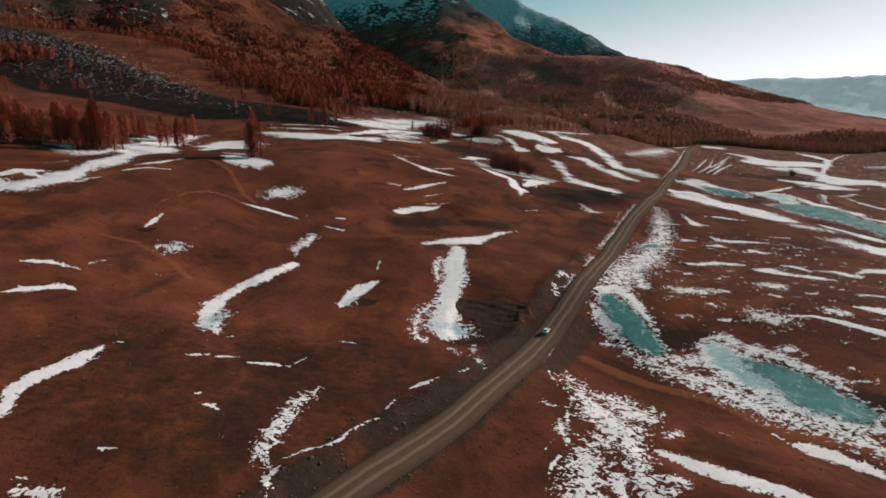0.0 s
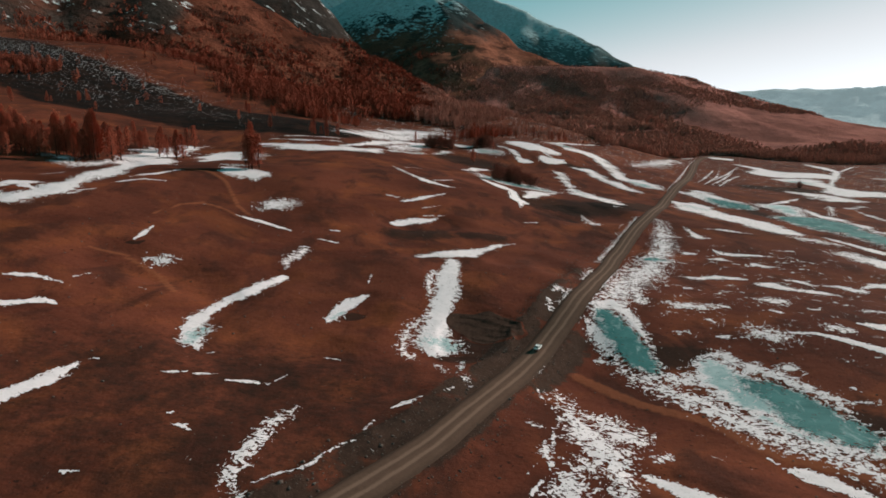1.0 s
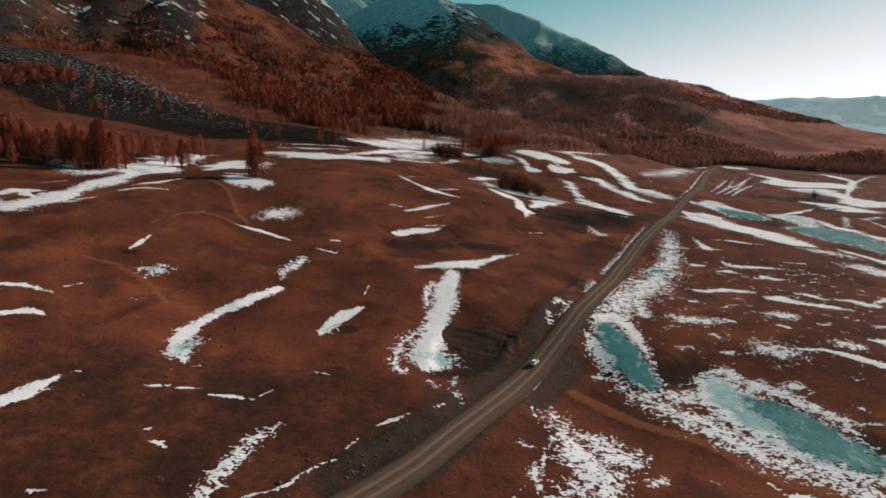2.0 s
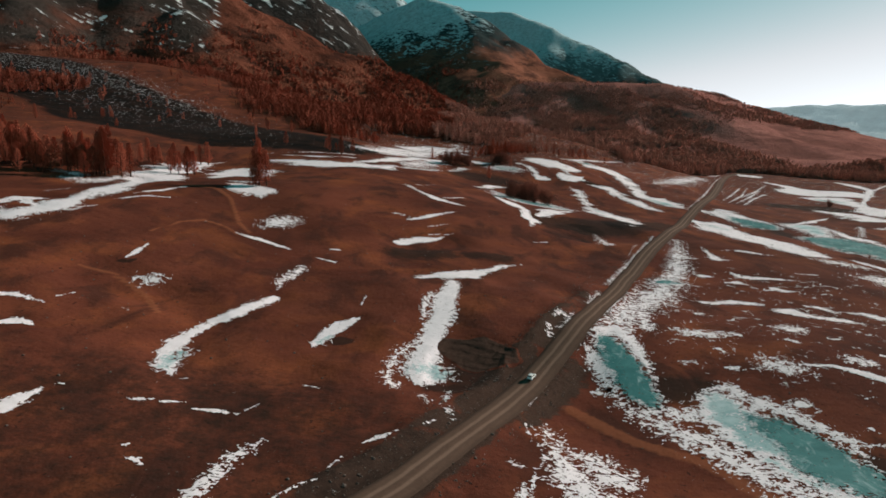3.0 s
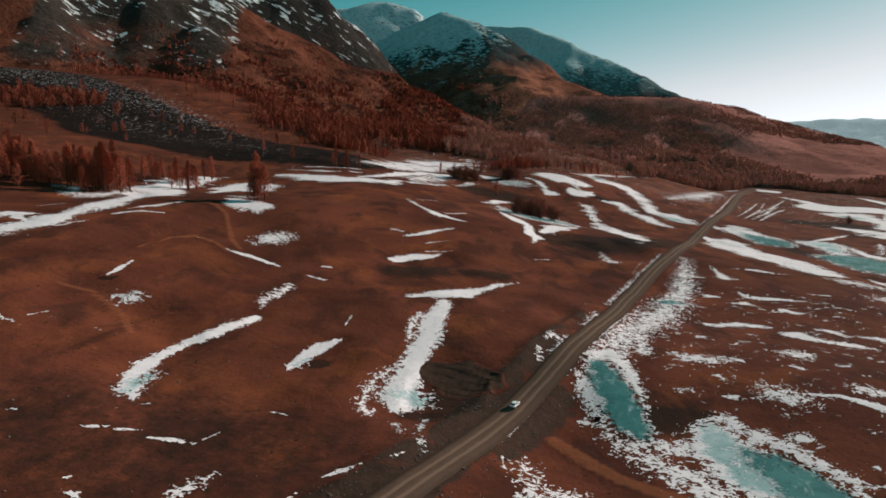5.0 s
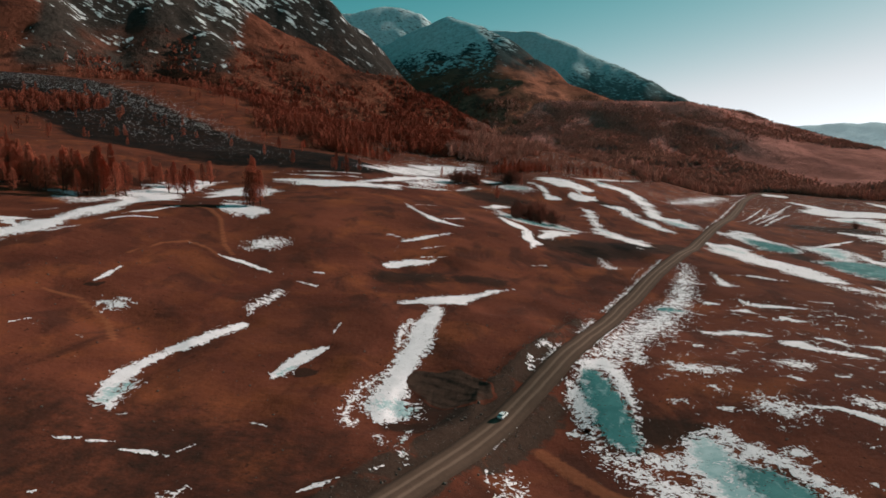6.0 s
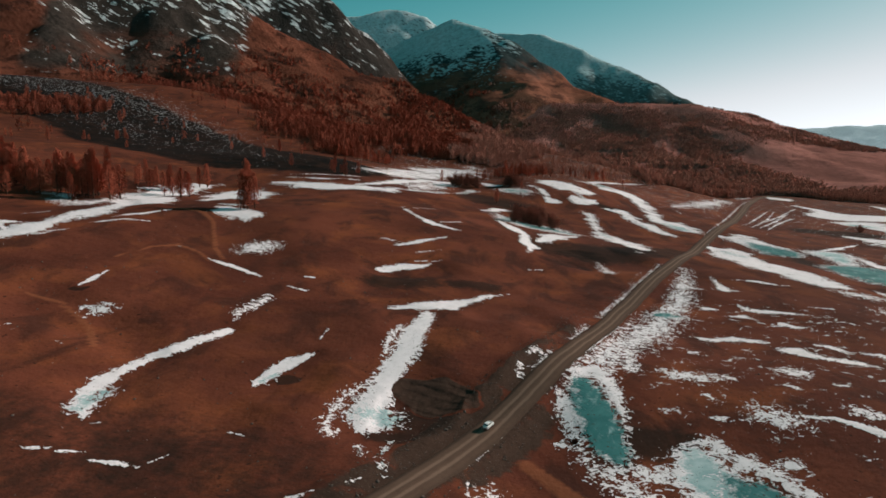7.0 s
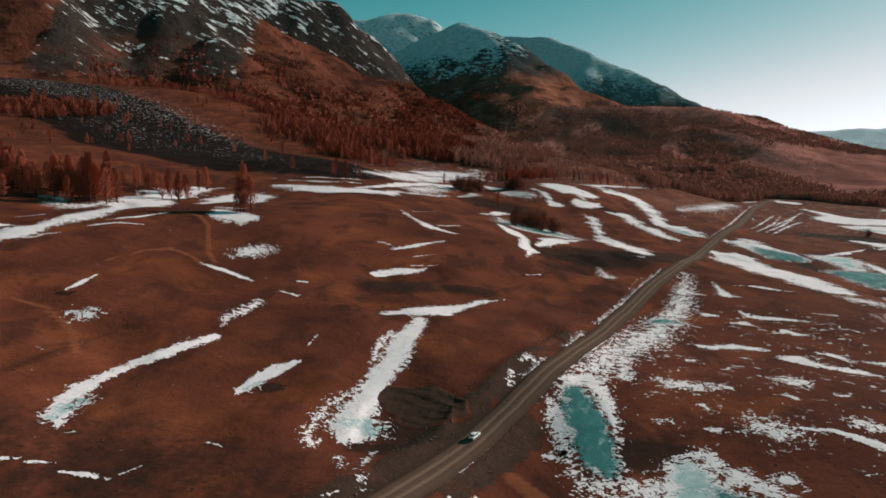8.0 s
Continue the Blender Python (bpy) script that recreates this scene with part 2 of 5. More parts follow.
# lighter copy of the needles: backlight on near trees put into the colour
BACKLIT_NEEDLES = foliage("sunlit_larch_needles", (0.60, 0.185, 0.113), (0.41, 0.122, 0.076))
# leafless grey, lightened further to stand in for distant haze
GREY_WOOD = foliage("leafless_crowns", (0.61, 0.325, 0.255), (0.46, 0.240, 0.190))
TWIGS = foliage("bare_twigs", (0.40, 0.165, 0.12), (0.28, 0.115, 0.085))
STONE = plain("grey_stone", (0.05, 0.037, 0.031), (0.19, 0.145, 0.122), 1.3, 0.9, 0, 0.2, 0.1)

# ---- the shape of the land ----
def lattice(seed):
    return np.random.RandomState(seed).rand(256, 256)


LATTICES = [lattice(s) for s in range(12)]


def vnoise(x, y, seed):
    """Smooth value noise, -1 to 1."""
    tab = LATTICES[seed % 12]
    xi, yi = np.floor(x).astype(int), np.floor(y).astype(int)
    u, v = x - xi, y - yi
    u, v = u * u * u * (u * (u * 6 - 15) + 10), v * v * v * (v * (v * 6 - 15) + 10)
    x0, x1, y0, y1 = xi & 255, (xi + 1) & 255, yi & 255, (yi + 1) & 255
    a = tab[x0, y0] * (1 - u) + tab[x1, y0] * u
    b = tab[x0, y1] * (1 - u) + tab[x1, y1] * u
    return (a * (1 - v) + b * v) * 2 - 1


def fbm(x, y, scale, octaves=4, seed=0, gain=0.5):
    total, amp, norm = 0.0, 1.0, 0.0
    for o in range(octaves):
        f = 2 ** o / scale
        total = total + amp * vnoise(x * f * 0.94 + y * f * 0.34 + 17.3 * o, y * f * 0.94 - x * f * 0.34 + 5.1 * o, seed + o)
        norm += amp
        amp *= gain
    return total / norm


def smooth(a, b, v):
    t = np.clip((v - a) / (b - a), 0, 1)
    return t * t * (3 - 2 * t)


def blob(x, y, cx, cy, rx, ry, turn):
    """An oval zone: 1.2 in its middle, 0.2 on its rim."""
    c, s = math.cos(turn), math.sin(turn)
    u, v = ((x - cx) * c + (y - cy) * s) / rx, (-(x - cx) * s + (y - cy) * c) / ry
    return 1.2 - np.sqrt(u * u + v * v)


# low rises and hollows of the valley side: x, y, breadth, height
HILLS = [(-170, 110, 70, 4.7), (-75, 140, 45, -1.0), (0, 120, 45, 1.1), (75, 125, 45, -1.9), (-120, 200, 50, 2.8), (-40, 205, 45, -0.5), (10, 170, 40, 0.4), (62, 180, 32, -7.5), (115, 190, 45, 4.9), (-150, 280, 50, 6.9), (-60, 280, 45, 0.5), (10, 265, 40, 6.6), (60, 290, 45, -1.8), (140, 270, 60, 1.7), (-210, 370, 60, 3.3), (-100, 370, 55, 10.2), (0, 390, 55, 10.8), (80, 430, 50, 4.8), (160, 400, 60, 5.5), (240, 470, 70, -0.2), (-190, 480, 80, -6.2), (-60, 480, 70, 11.5), (30, 520, 60, 3.0)]
HILLS += [(100, 580, 60, 2.7), (190, 560, 60, 6.4), (-130, 620, 90, 21.5), (-20, 720, 90, -3.2), (110, 710, 80, 24.5), (280, 720, 100, 1.5), (135, 810, 70, 5.3), (220, 900, 80, 11.2), (60, 640, 55, 9.5), (155, 640, 45, -2.8), (320, 960, 70, -2.2), (240, 740, 60, 0.2), (130, 950, 90, 17.2), (-370, 900, 160, 13.3), (0, 1080, 160, 34.0), (-60, 920, 140, 10.5), (114, 178, 24, -2.2), (70, 162, 18, 1.5), (-330, 470, 75, 16.0), (-470, 1090, 150, 48.0), (-820, 1080, 200, 45.0), (-95, 143, 24, 1.6), (-95, 209, 24, -1.9)]
HILLS += [(-95, 242, 24, 1.7), (-95, 308, 24, -1.4), (-62, 110, 24, 0.4), (-62, 176, 24, -0.8), (-62, 209, 24, 1.6), (-62, 242, 24, 0.3), (-62, 308, 24, 1.1), (-29, 110, 24, 1.1), (-29, 143, 24, 0.3), (-29, 176, 24, -1.5), (-29, 242, 24, -0.8), (-29, 275, 24, -1.2), (-29, 308, 24, 0.5), (4, 143, 24, -0.8), (4, 176, 24, -0.5), (4, 209, 24, 1.1), (4, 242, 24, 1.2), (4, 275, 24, -0.5), (37, 143, 24, 1.0), (37, 176, 24, -0.6), (37, 209, 24, 2.1), (37, 275, 24, 0.3), (37, 308, 24, -0.8)]
HILLS += [(70, 110, 24, 2.0), (70, 143, 24, -1.3), (70, 176, 24, -2.1), (70, 209, 24, 2.2), (103, 176, 24, 1.3), (103, 209, 24, 0.6), (103, 242, 24, -1.9), (80, 460, 24, -0.5), (17, 508, 24, 0.3), (180, 530, 24, -0.4)]


def natural(x, y):
    x, y = np.asarray(x, float), np.asarray(y, float)
    side = 70 * np.logaddexp(0, (-x + 0.28 * y - 90) / 70)
    z = -6 + 0.235 * side * (1 - 0.35 * np.tanh(side / 420))
    for a, b, s, h in HILLS:
        z = z + h * np.exp(-((x - a) ** 2 + (y - b) ** 2) / (2 * s * s))
    far = np.hypot(x, y)
    near = smooth(900, 500, far)
    z = z + (1.3 * fbm(x, y, 46, 2, 3) + 0.35 * fbm(x, y, 14, 2, 5)) * (0.35 + 0.65 * near)
    z = z + 5 * fbm(x, y, 240, 3, 7) * smooth(600, 1200, far)
    return z


# the gravel road, from behind the viewer to the wood
ROAD_LINE = [(-75, -30), (-48, 42), (-18, 95), (-14, 100.4), (2.3, 123.3), (5.5, 130), (12, 143.5), (20.1, 160.3), (29.4, 179.4), (38.2, 198.4),
             (47.7, 218), (62.7, 251.5), (84.4, 304), (108, 358), (134, 409), (181, 519), (243, 650), (330, 868), (410, 1068), (490, 1180), (640, 1260), (900, 1330)]
ROAD_HALF = 4.1


def rounded(points, rounds=3):
    p = np.array(points, float)
    for _ in range(rounds):
        q = np.empty((2 * len(p) - 2, p.shape[1]))
        q[0::2], q[1::2] = p[:-1] * 0.75 + p[1:] * 0.25, p[:-1] * 0.25 + p[1:] * 0.75
        p = np.vstack([p[:1], q, p[-1:]])
    return p


def stations(points, step):
    p = rounded(points)
    s = np.r_[0, np.cumsum(np.hypot(*np.diff(p[:, :2], axis=0).T))]
    t = np.arange(0, s[-1], step)
    return np.stack([np.interp(t, s, p[:, k]) for k in range(p.shape[1])], 1)


ROAD = stations(ROAD_LINE, 4.0)
raw = natural(ROAD[:, 0], ROAD[:, 1])
kernel = np.hanning(17) / np.hanning(17).sum()
ROAD_Z = np.convolve(np.pad(raw, 8, mode="edge"), kernel, "valid") + 0.5


def beside_road(x, y):
    """Signed distance from the road's middle (minus on the mountain side), its height there and the station."""
    x, y = np.asarray(x, float).ravel(), np.asarray(y, float).ravel()
    best, side, zed, st = np.full(x.shape, 1e9), np.zeros(x.shape), np.zeros(x.shape), np.zeros(x.shape)
    for i in range(len(ROAD) - 1):
        (ax, ay), (bx, by) = ROAD[i], ROAD[i + 1]
        m = np.nonzero((np.abs(x - ax) < 60) & (np.abs(y - ay) < 60))[0]
        if len(m) == 0:
            continue
        dx, dy = bx - ax, by - ay
        t = np.clip(((x[m] - ax) * dx + (y[m] - ay) * dy) / (dx * dx + dy * dy), 0, 1)
        ex, ey = x[m] - ax - t * dx, y[m] - ay - t * dy
        d = np.hypot(ex, ey)
        k = d < best[m]
        mk = m[k]
        best[mk] = d[k]
        side[mk] = np.sign(dx * ey[k] - dy * ex[k])
        zed[mk] = ROAD_Z[i] * (1 - t[k]) + ROAD_Z[i + 1] * t[k]
        st[mk] = (i + t[k]) * 4.0
    return -best * np.where(side == 0, 1, side), zed, st


def shaped(x, y):
    """The land with the road bed laid into it."""
    x, y = np.asarray(x, float), np.asarray(y, float)
    z = natural(x, y)
    d, rz, st = beside_road(x, y)
    d, rz = d.reshape(x.shape), rz.reshape(x.shape)
    a = np.abs(d)
    # a cut bank with a rough lip on the mountain side, a short fill slope on the valley side
    reach = np.where(d < 0, 9.5 + 2.5 * fbm(x, y, 16, 2, 2), 8.5)
    w = smooth(reach, ROAD_HALF + 0.6, a)
    lip = np.where(d < 0, 0.9 * np.exp(-((a - reach - 1.5) / 2.2) ** 2) * smooth(330, 240, y), 0)
    rough = 0.35 * fbm(x, y, 3.5, 2, 8) * smooth(ROAD_HALF + 0.5, ROAD_HALF + 3, a) * smooth(16, 9, a)
    z = z * (1 - w) + (rz - 0.3) * w + lip + rough
    # the eroded cutting above the road, worn into ledges
    b = np.clip(blob(x, y, 15, 192, 13, 17, -0.45) + 0.15 * fbm(x, y, 9, 3, 1), 0, 1) * smooth(4.5, 8, a) * 3
    ledge = np.floor(b) + smooth(0.35, 0.9, b - np.floor(b))
    return z - 0.75 * ledge

# ---- where snow and ice lie or shade on snow is painted, and where the turf is soaked, darkened for shade or trodden pale: kind, then x, y and half-width along each ----
SNOW = []


def lay(kind, *line):
    SNOW.append((kind, line))


lay("drift", (-184.6, 240.8, 2.7), (-177.5, 255.7, 2.7))
lay("thin", (-154.3, 525.2, 1), (-86.6, 555.7, 2.2))
lay("band", (-95.3, 603.5, 4.6), (-71.7, 620.1, 15.5), (-49.5, 663.5, 17.6), (-27.5, 769.4, 9), (-9.5, 821.1, 1.6))
lay("rim", (52.2, 207.7, 1.9), (52.9, 202.2, 3.3), (53.6, 194.4, 2.9), (54.4, 186.2, 1.9), (55.3, 179.6, 0.44))
lay("rim", (56.8, 220.7, 2.7), (62.9, 223.8, 4.5), (65.5, 216.8, 3.1), (66.9, 207.7, 2.4), (67.4, 200, 1.3), (67.1, 191.3, 0.34))
lay("glaze", (56.9, 214.5, 3.7), (58.5, 206.4, 6.3), (60.1, 193.2, 7.1), (61.6, 182.2, 3.8))
lay("pond", (57.5, 215.4, 3.2), (58.6, 209.9, 5.1), (60.1, 199.6, 5.9), (61.5, 189.3, 6.1), (62.2, 181.4, 4.5), (63.3, 176.3, 1.8))
lay("speck", (50.1, 184.4, 1.9), (51.9, 184.6, 0.75))
lay("speck", (54, 182.3, 0.43), (56.7, 174, 1.6), (58.9, 169.7, 2.4), (63.1, 164.1, 3.5), (67.5, 159.3, 4.5), (71.3, 154.1, 5), (74.8, 148.8, 4.7), (77, 141.6, 4.3), (80.9, 136.3, 3.8), (85.5, 132.9, 3.8), (89.5, 129, 4.2), (91.4, 124.3, 3.3), (93.7, 120.6, 2.6))
lay("speck", (60.9, 171.9, 1.9), (67.4, 171.8, 3.1), (73.2, 171.8, 3.5))
lay("glaze", (78.6, 180.7, 4.2), (81.4, 177.6, 7.9), (82.7, 169.8, 8.9), (84.3, 162.3, 9.9), (86.7, 154.9, 8.5), (88.9, 148, 5.3), (89.9, 142.4, 2))
lay("rim", (83.3, 186.4, 1.5), (86.8, 187.3, 2.5), (88.2, 184.2, 1.8), (87.9, 178.9, 1.1))
lay("rim", (87, 173.8, 1.1), (92.5, 177.8, 3), (96.5, 173.8, 2.5), (98.9, 167.5, 2.2), (101.6, 162.1, 2.2), (103.5, 157.6, 1.8), (102.8, 151.6, 0.9))
lay("speck", (97.4, 176.4, 0.59), (101.8, 176.5, 2.7), (103.5, 173, 0.68))
lay("pond", (86.4, 170.4, 2.7), (89.4, 165.2, 6.5), (92.2, 158.7, 7.5), (93.1, 151.2, 7.8), (94.5, 144.6, 8.2), (96.4, 140.1, 6.5), (98.1, 137.7, 2.5))
lay("glaze", (81.6, 152.7, 1.9), (84.2, 145.1, 3.5), (86.7, 139.1, 2.7), (89.5, 134.9, 2.7), (94.5, 132.9, 2.7), (97.3, 131, 2.4))
lay("speck", (32.9, 160.7, 0.52), (33.9, 151.1, 2.1), (35.3, 141.3, 3.3), (36.7, 133.1, 5.1), (38.5, 127.9, 5), (38.4, 120.4, 2.8), (37.9, 111.6, 2.5), (37.9, 104.7, 2.8), (38, 100.2, 2.2))
lay("speck", (39, 146.8, 3.1), (42.1, 145.8, 3.3), (43.3, 138.2, 3.7), (45.6, 136.2, 4), (49.4, 139.8, 1.3))
lay("speck", (33, 124.5, 1.5), (29.9, 117.2, 2.6), (27, 109, 3.3), (24.4, 100.7, 3.2))
lay("speck", (32.9, 112.8, 0.96), (32.6, 107.4, 1.6), (32, 101.3, 1.7))
lay("drift", (41.7, 120.2, 0.35), (44.8, 118.9, 1.7), (48.4, 116.2, 2.7), (51.5, 112.4, 2.8), (55.7, 109.6, 3.1), (60.2, 107.7, 2.8), (64.3, 105.3, 2.8), (67.1, 102.8, 2))
lay("speck", (39.2, 108.7, 1.4), (43.1, 107.8, 1.7), (45.4, 106.8, 0.81), (41.6, 103.3, 0.89))
lay("thin", (28.1, 159.9, 0.25), (28.7, 154.2, 0.33))
lay("thin", (28.8, 137, 0.25), (28, 132.2, 0.51), (27.3, 128.4, 0.25))
lay("speck", (26.2, 131, 0.25), (25, 125.6, 0.91), (25.9, 120.7, 0.96))
lay("thin", (22.6, 120.4, 0.25), (20.2, 116.1, 0.25))
lay("thin", (23.1, 114.9, 0.25), (20.9, 111.1, 0.44), (19.6, 106.8, 0.25))
lay("speck", (24.2, 138.2, 0.53), (24.8, 137.6, 0.46))
lay("speck", (48.9, 125.9, 0.88), (52.4, 128.4, 0.41))
lay("drift", (73.5, 129.9, 0.28), (74.3, 127.5, 0.38))
lay("drift", (75.7, 125.3, 1.7), (78.8, 123.3, 3.3), (81.7, 120.1, 3.4), (84.1, 116.6, 2.6), (87.1, 112.3, 1.6))
lay("speck", (130.8, 384.7, 0.52), (124.3, 361.5, 2.3), (118.4, 339.7, 4), (111.2, 317.7, 5), (101.3, 297.7, 5))
lay("speck", (101.3, 297.7, 5.5), (89.8, 277.6, 7.1), (75.5, 252.3, 5.8), (65.3, 231.3, 5.2), (59.7, 222.5, 2.5))
lay("speck", (76.9, 247, 3), (74, 229, 2.6), (74.7, 225.4, 0.62))
lay("ice", (95.3, 299.2, 1.9), (101.8, 300.8, 6), (108, 301.3, 1.7))
lay("thin", (81.2, 285.5, 0.25), (65.8, 247, 0.53), (56.7, 227.5, 0.25))
lay("thin", (121.9, 344.5, 1.9), (128.9, 345.2, 0.84))
lay("thin", (139.8, 371.1, 0.71), (140.2, 358.8, 2.3), (139.7, 347.4, 5), (145.5, 346.1, 1.3))
lay("thin", (150, 367.6, 0.86), (163.4, 367.7, 3.1), (176.5, 365.9, 0.99))
lay("thin", (117.9, 317.9, 0.62), (122.6, 314.9, 2.5), (127.7, 315.6, 0.62))
lay("thin", (138.1, 324.6, 1.2), (141.1, 317.6, 3.2), (152.1, 314.2, 3.2), (163.7, 311.2, 0.83))
lay("thin", (127.5, 305.7, 0.97), (134.1, 305.1, 4.1), (137.7, 300.7, 0.99))
lay("thin", (139.2, 291.9, 0.55), (147.2, 295.5, 3.2), (149.2, 292.8, 2.7), (155.8, 292.2, 0.51))
lay("thin", (168.7, 324.8, 0.9), (178.1, 322.6, 0.82))
lay("thin", (163, 302.3, 0.85), (168.2, 300.6, 0.76))
lay("thin", (171, 301.9, 0.77), (176.7, 297.4, 0.7))
lay("thin", (105.9, 276.6, 0.89), (111.9, 272, 3.6), (120.2, 274.1, 4.3), (127.7, 271.8, 3.3), (133.8, 270.6, 0.7))
lay("thin", (130.3, 259.2, 1.1), (135.7, 259.9, 5.6), (142.8, 253.7, 3.3), (151, 251.7, 3.5), (158.1, 247.3, 0.96))
lay("thin", (146.5, 269.8, 1.1), (151.1, 268.4, 3), (155.7, 263.3, 1.8))
lay("thin", (160.1, 263.5, 0.81), (165.9, 261.1, 3.3), (170, 255.4, 3.7), (172.7, 252.3, 0.7))
lay("thin", (172.2, 258.2, 0.83), (182.1, 263.9, 4.9), (190.6, 262.3, 5.8))
lay("speck", (84.8, 230.6, 1.2), (87.7, 226.1, 3.4), (93.6, 225.3, 3.3), (103.9, 227, 1.1))
lay("speck", (91.2, 270.1, 0.86), (93.5, 261.8, 0.99))
lay("speck", (98.4, 251.7, 1.3), (101.2, 251.8, 0.86))
lay("speck", (104.7, 203.2, 2.8), (106.2, 200.1, 5.1), (108.3, 197.7, 4.5), (111, 198, 2))
lay("drift", (111.7, 200.7, 0.6), (121.3, 199.4, 1.8), (127.2, 193.8, 2.6), (131.1, 188.6, 2.7), (135.5, 182.2, 3))
lay("speck", (120.8, 237.1, 1.1), (126.5, 235.3, 4.5), (131.8, 236.4, 0.95))
lay("speck", (128.5, 204.8, 1), (131.2, 203.6, 3.9), (132.9, 202, 1.3))
lay("drift", (139.8, 209.8, 0.7), (143.7, 208.3, 3.3), (150.7, 203.3, 6.4))
lay("speck", (93.2, 212.9, 0.64), (94.7, 208.1, 0.58))
lay("speck", (91.8, 199.4, 0.97), (93.7, 198.5, 0.76))
lay("speck", (79.4, 202.9, 0.72), (82.4, 202.9, 0.92))
lay("speck", (119.1, 222.3, 1), (120.3, 219.9, 1.2))
lay("thin", (134.2, 224.4, 0.76), (136.8, 224.6, 0.76))
lay("speck", (152.3, 225.5, 1.3), (160.2, 223.7, 1.4))
lay("thin", (118.7, 178.3, 0.34), (121.8, 178.8, 0.26))
lay("speck", (105.8, 155.6, 0.31), (112.7, 154.9, 0.39))
lay("speck", (111.3, 163.1, 0.42), (112.3, 161.8, 0.31))
lay("drift", (170.6, 483.4, 7.5), (180.2, 470.5, 18), (180, 433.7, 16), (184.5, 408.7, 18), (191.7, 392.8, 17), (199.3, 379.7, 16), (205.5, 374.6, 8.4))
lay("crust", (179.6, 472.4, 3), (185.1, 454.4, 3))
lay("speck", (199.9, 361.5, 2), (208.7, 354, 6.3), (215, 348.3, 2))
lay("speck", (200.5, 326.8, 2.4), (211.4, 326.8, 7), (210.8, 315.5, 4.5))
lay("drift", (210.1, 315.4, 6.1), (217.3, 315.3, 12), (220.3, 305.1, 13))
lay("drift", (198.6, 533.3, 8.3), (211.5, 529.8, 16), (216.2, 507, 14), (224.7, 490.4, 15), (226.3, 476.6, 2.5))
lay("pond", (209.9, 522.2, 1.8), (214.5, 502.7, 9.1), (221.7, 488.4, 13), (225.6, 477, 3.2))
lay("thin", (244.7, 629.7, 0.62), (282.4, 704.2, 1.4), (332.7, 810.4, 0.61))
lay("thin", (247.3, 620.5, 0.81), (292.3, 703.9, 1.3), (339.4, 809.2, 0.52))
lay("thin", (258, 627.9, 0.87), (299.5, 700.2, 1.7), (350.1, 794.2, 0.64))
lay("thin", (258.9, 613.9, 0.8), (295.8, 682.7, 1.9), (336.9, 748.3, 1.1))
lay("thin", (283.1, 682.7, 0.81), (329.3, 761.6, 2), (395.5, 884.7, 0.87))
lay("glaze", (243.1, 490.3, 2), (254.5, 493, 14), (255.2, 476.7, 12), (245.2, 446.5, 4.8))
lay("drift", (244.4, 493.1, 0.85), (270.8, 520.8, 4.1), (307.2, 561, 0.72))
lay("pond", (234.9, 436, 11), (243, 428.1, 18), (248.1, 410.4, 19), (251.8, 392.5, 12), (254, 371.5, 13), (256.3, 348.6, 14))
lay("drift", (262.7, 479.5, 1.7), (267.2, 457, 6.5), (274.8, 442.3, 6.4), (266.3, 398.7, 4.1), (275.9, 381.3, 5.8))
lay("drift", (224.2, 375.3, 1.5), (228.4, 354.7, 3.9), (231.3, 339.3, 5.5), (238.3, 327.2, 5.6))
lay("sheet", (414.8, 935.9, 2.9), (411.7, 859.5, 12), (405.3, 801.1, 30), (417.6, 784, 50), (447.8, 798.9, 6.1))
lay("sheet", (366.8, 723.3, 7.4), (388.6, 716.4, 26), (387.2, 679.8, 15), (384.2, 643.8, 13), (377.1, 603.9, 30), (399.5, 605.6, 20), (401.6, 569.5, 11))
lay("sheet", (326, 608.6, 5.7), (334.2, 584.6, 13), (338, 556, 20), (353.7, 547.9, 5.1))
lay("sheet", (525.6, 966.6, 2.9), (508.7, 884.3, 7.7), (501.8, 839.4, 6.1), (437.3, 734.8, 4.6), (390.9, 660.2, 2.7))
lay("drift", (500.2, 830.4, 1.8), (599.4, 955.1, 2.6))
lay("crust", (371.4, 713.6, 2.9), (378, 696.4, 9.6), (383.7, 678.9, 3.8))
lay("speck", (305.1, 511.8, 1.6), (279.6, 464.3, 1.4))
lay("speck", (316.8, 506.3, 2.2), (335, 518, 1.4))
lay("thin", (314.6, 494, 1), (311.6, 462.1, 3.4), (311.4, 437.8, 3.3))
lay("ice", (497, 746.9, 3.3), (519.7, 741.7, 16))
lay("ice", (578, 1657.2, 4.5), (518.2, 1379.8, 13), (519.7, 1273.3, 5))
lay("drift", (445.6, 1118.6, 5.8), (443.6, 1055, 17), (439.7, 1009.3, 4))
lay("sheet", (62.4, 677.6, 4.5), (76.3, 669.6, 19), (88.5, 651.8, 19), (99.2, 646.6, 17), (104, 641.2, 2.3))
lay("sheet", (90.6, 617.8, 1.6), (96.3, 605, 10), (107.4, 610.7, 6.1), (112.9, 620.5, 0.75))
lay("ice", (95.5, 629.3, 1.7), (102.5, 610.6, 1.6))
lay("drift", (124, 691.2, 2.5), (131.3, 684.6, 11), (147.6, 687.8, 15), (157.8, 665.6, 11), (160.7, 629.3, 8.2), (157.1, 573.9, 8.2), (167.7, 566.4, 13), (176.9, 547.6, 9.5), (180.8, 535.5, 2.2))
lay("ice", (115.7, 696.3, 2.6), (128.7, 697.5, 8.6), (139.3, 694.8, 2.6))
lay("crust", (162, 567.7, 2.5), (168.7, 552.9, 6.8), (177.3, 545.8, 2.1))
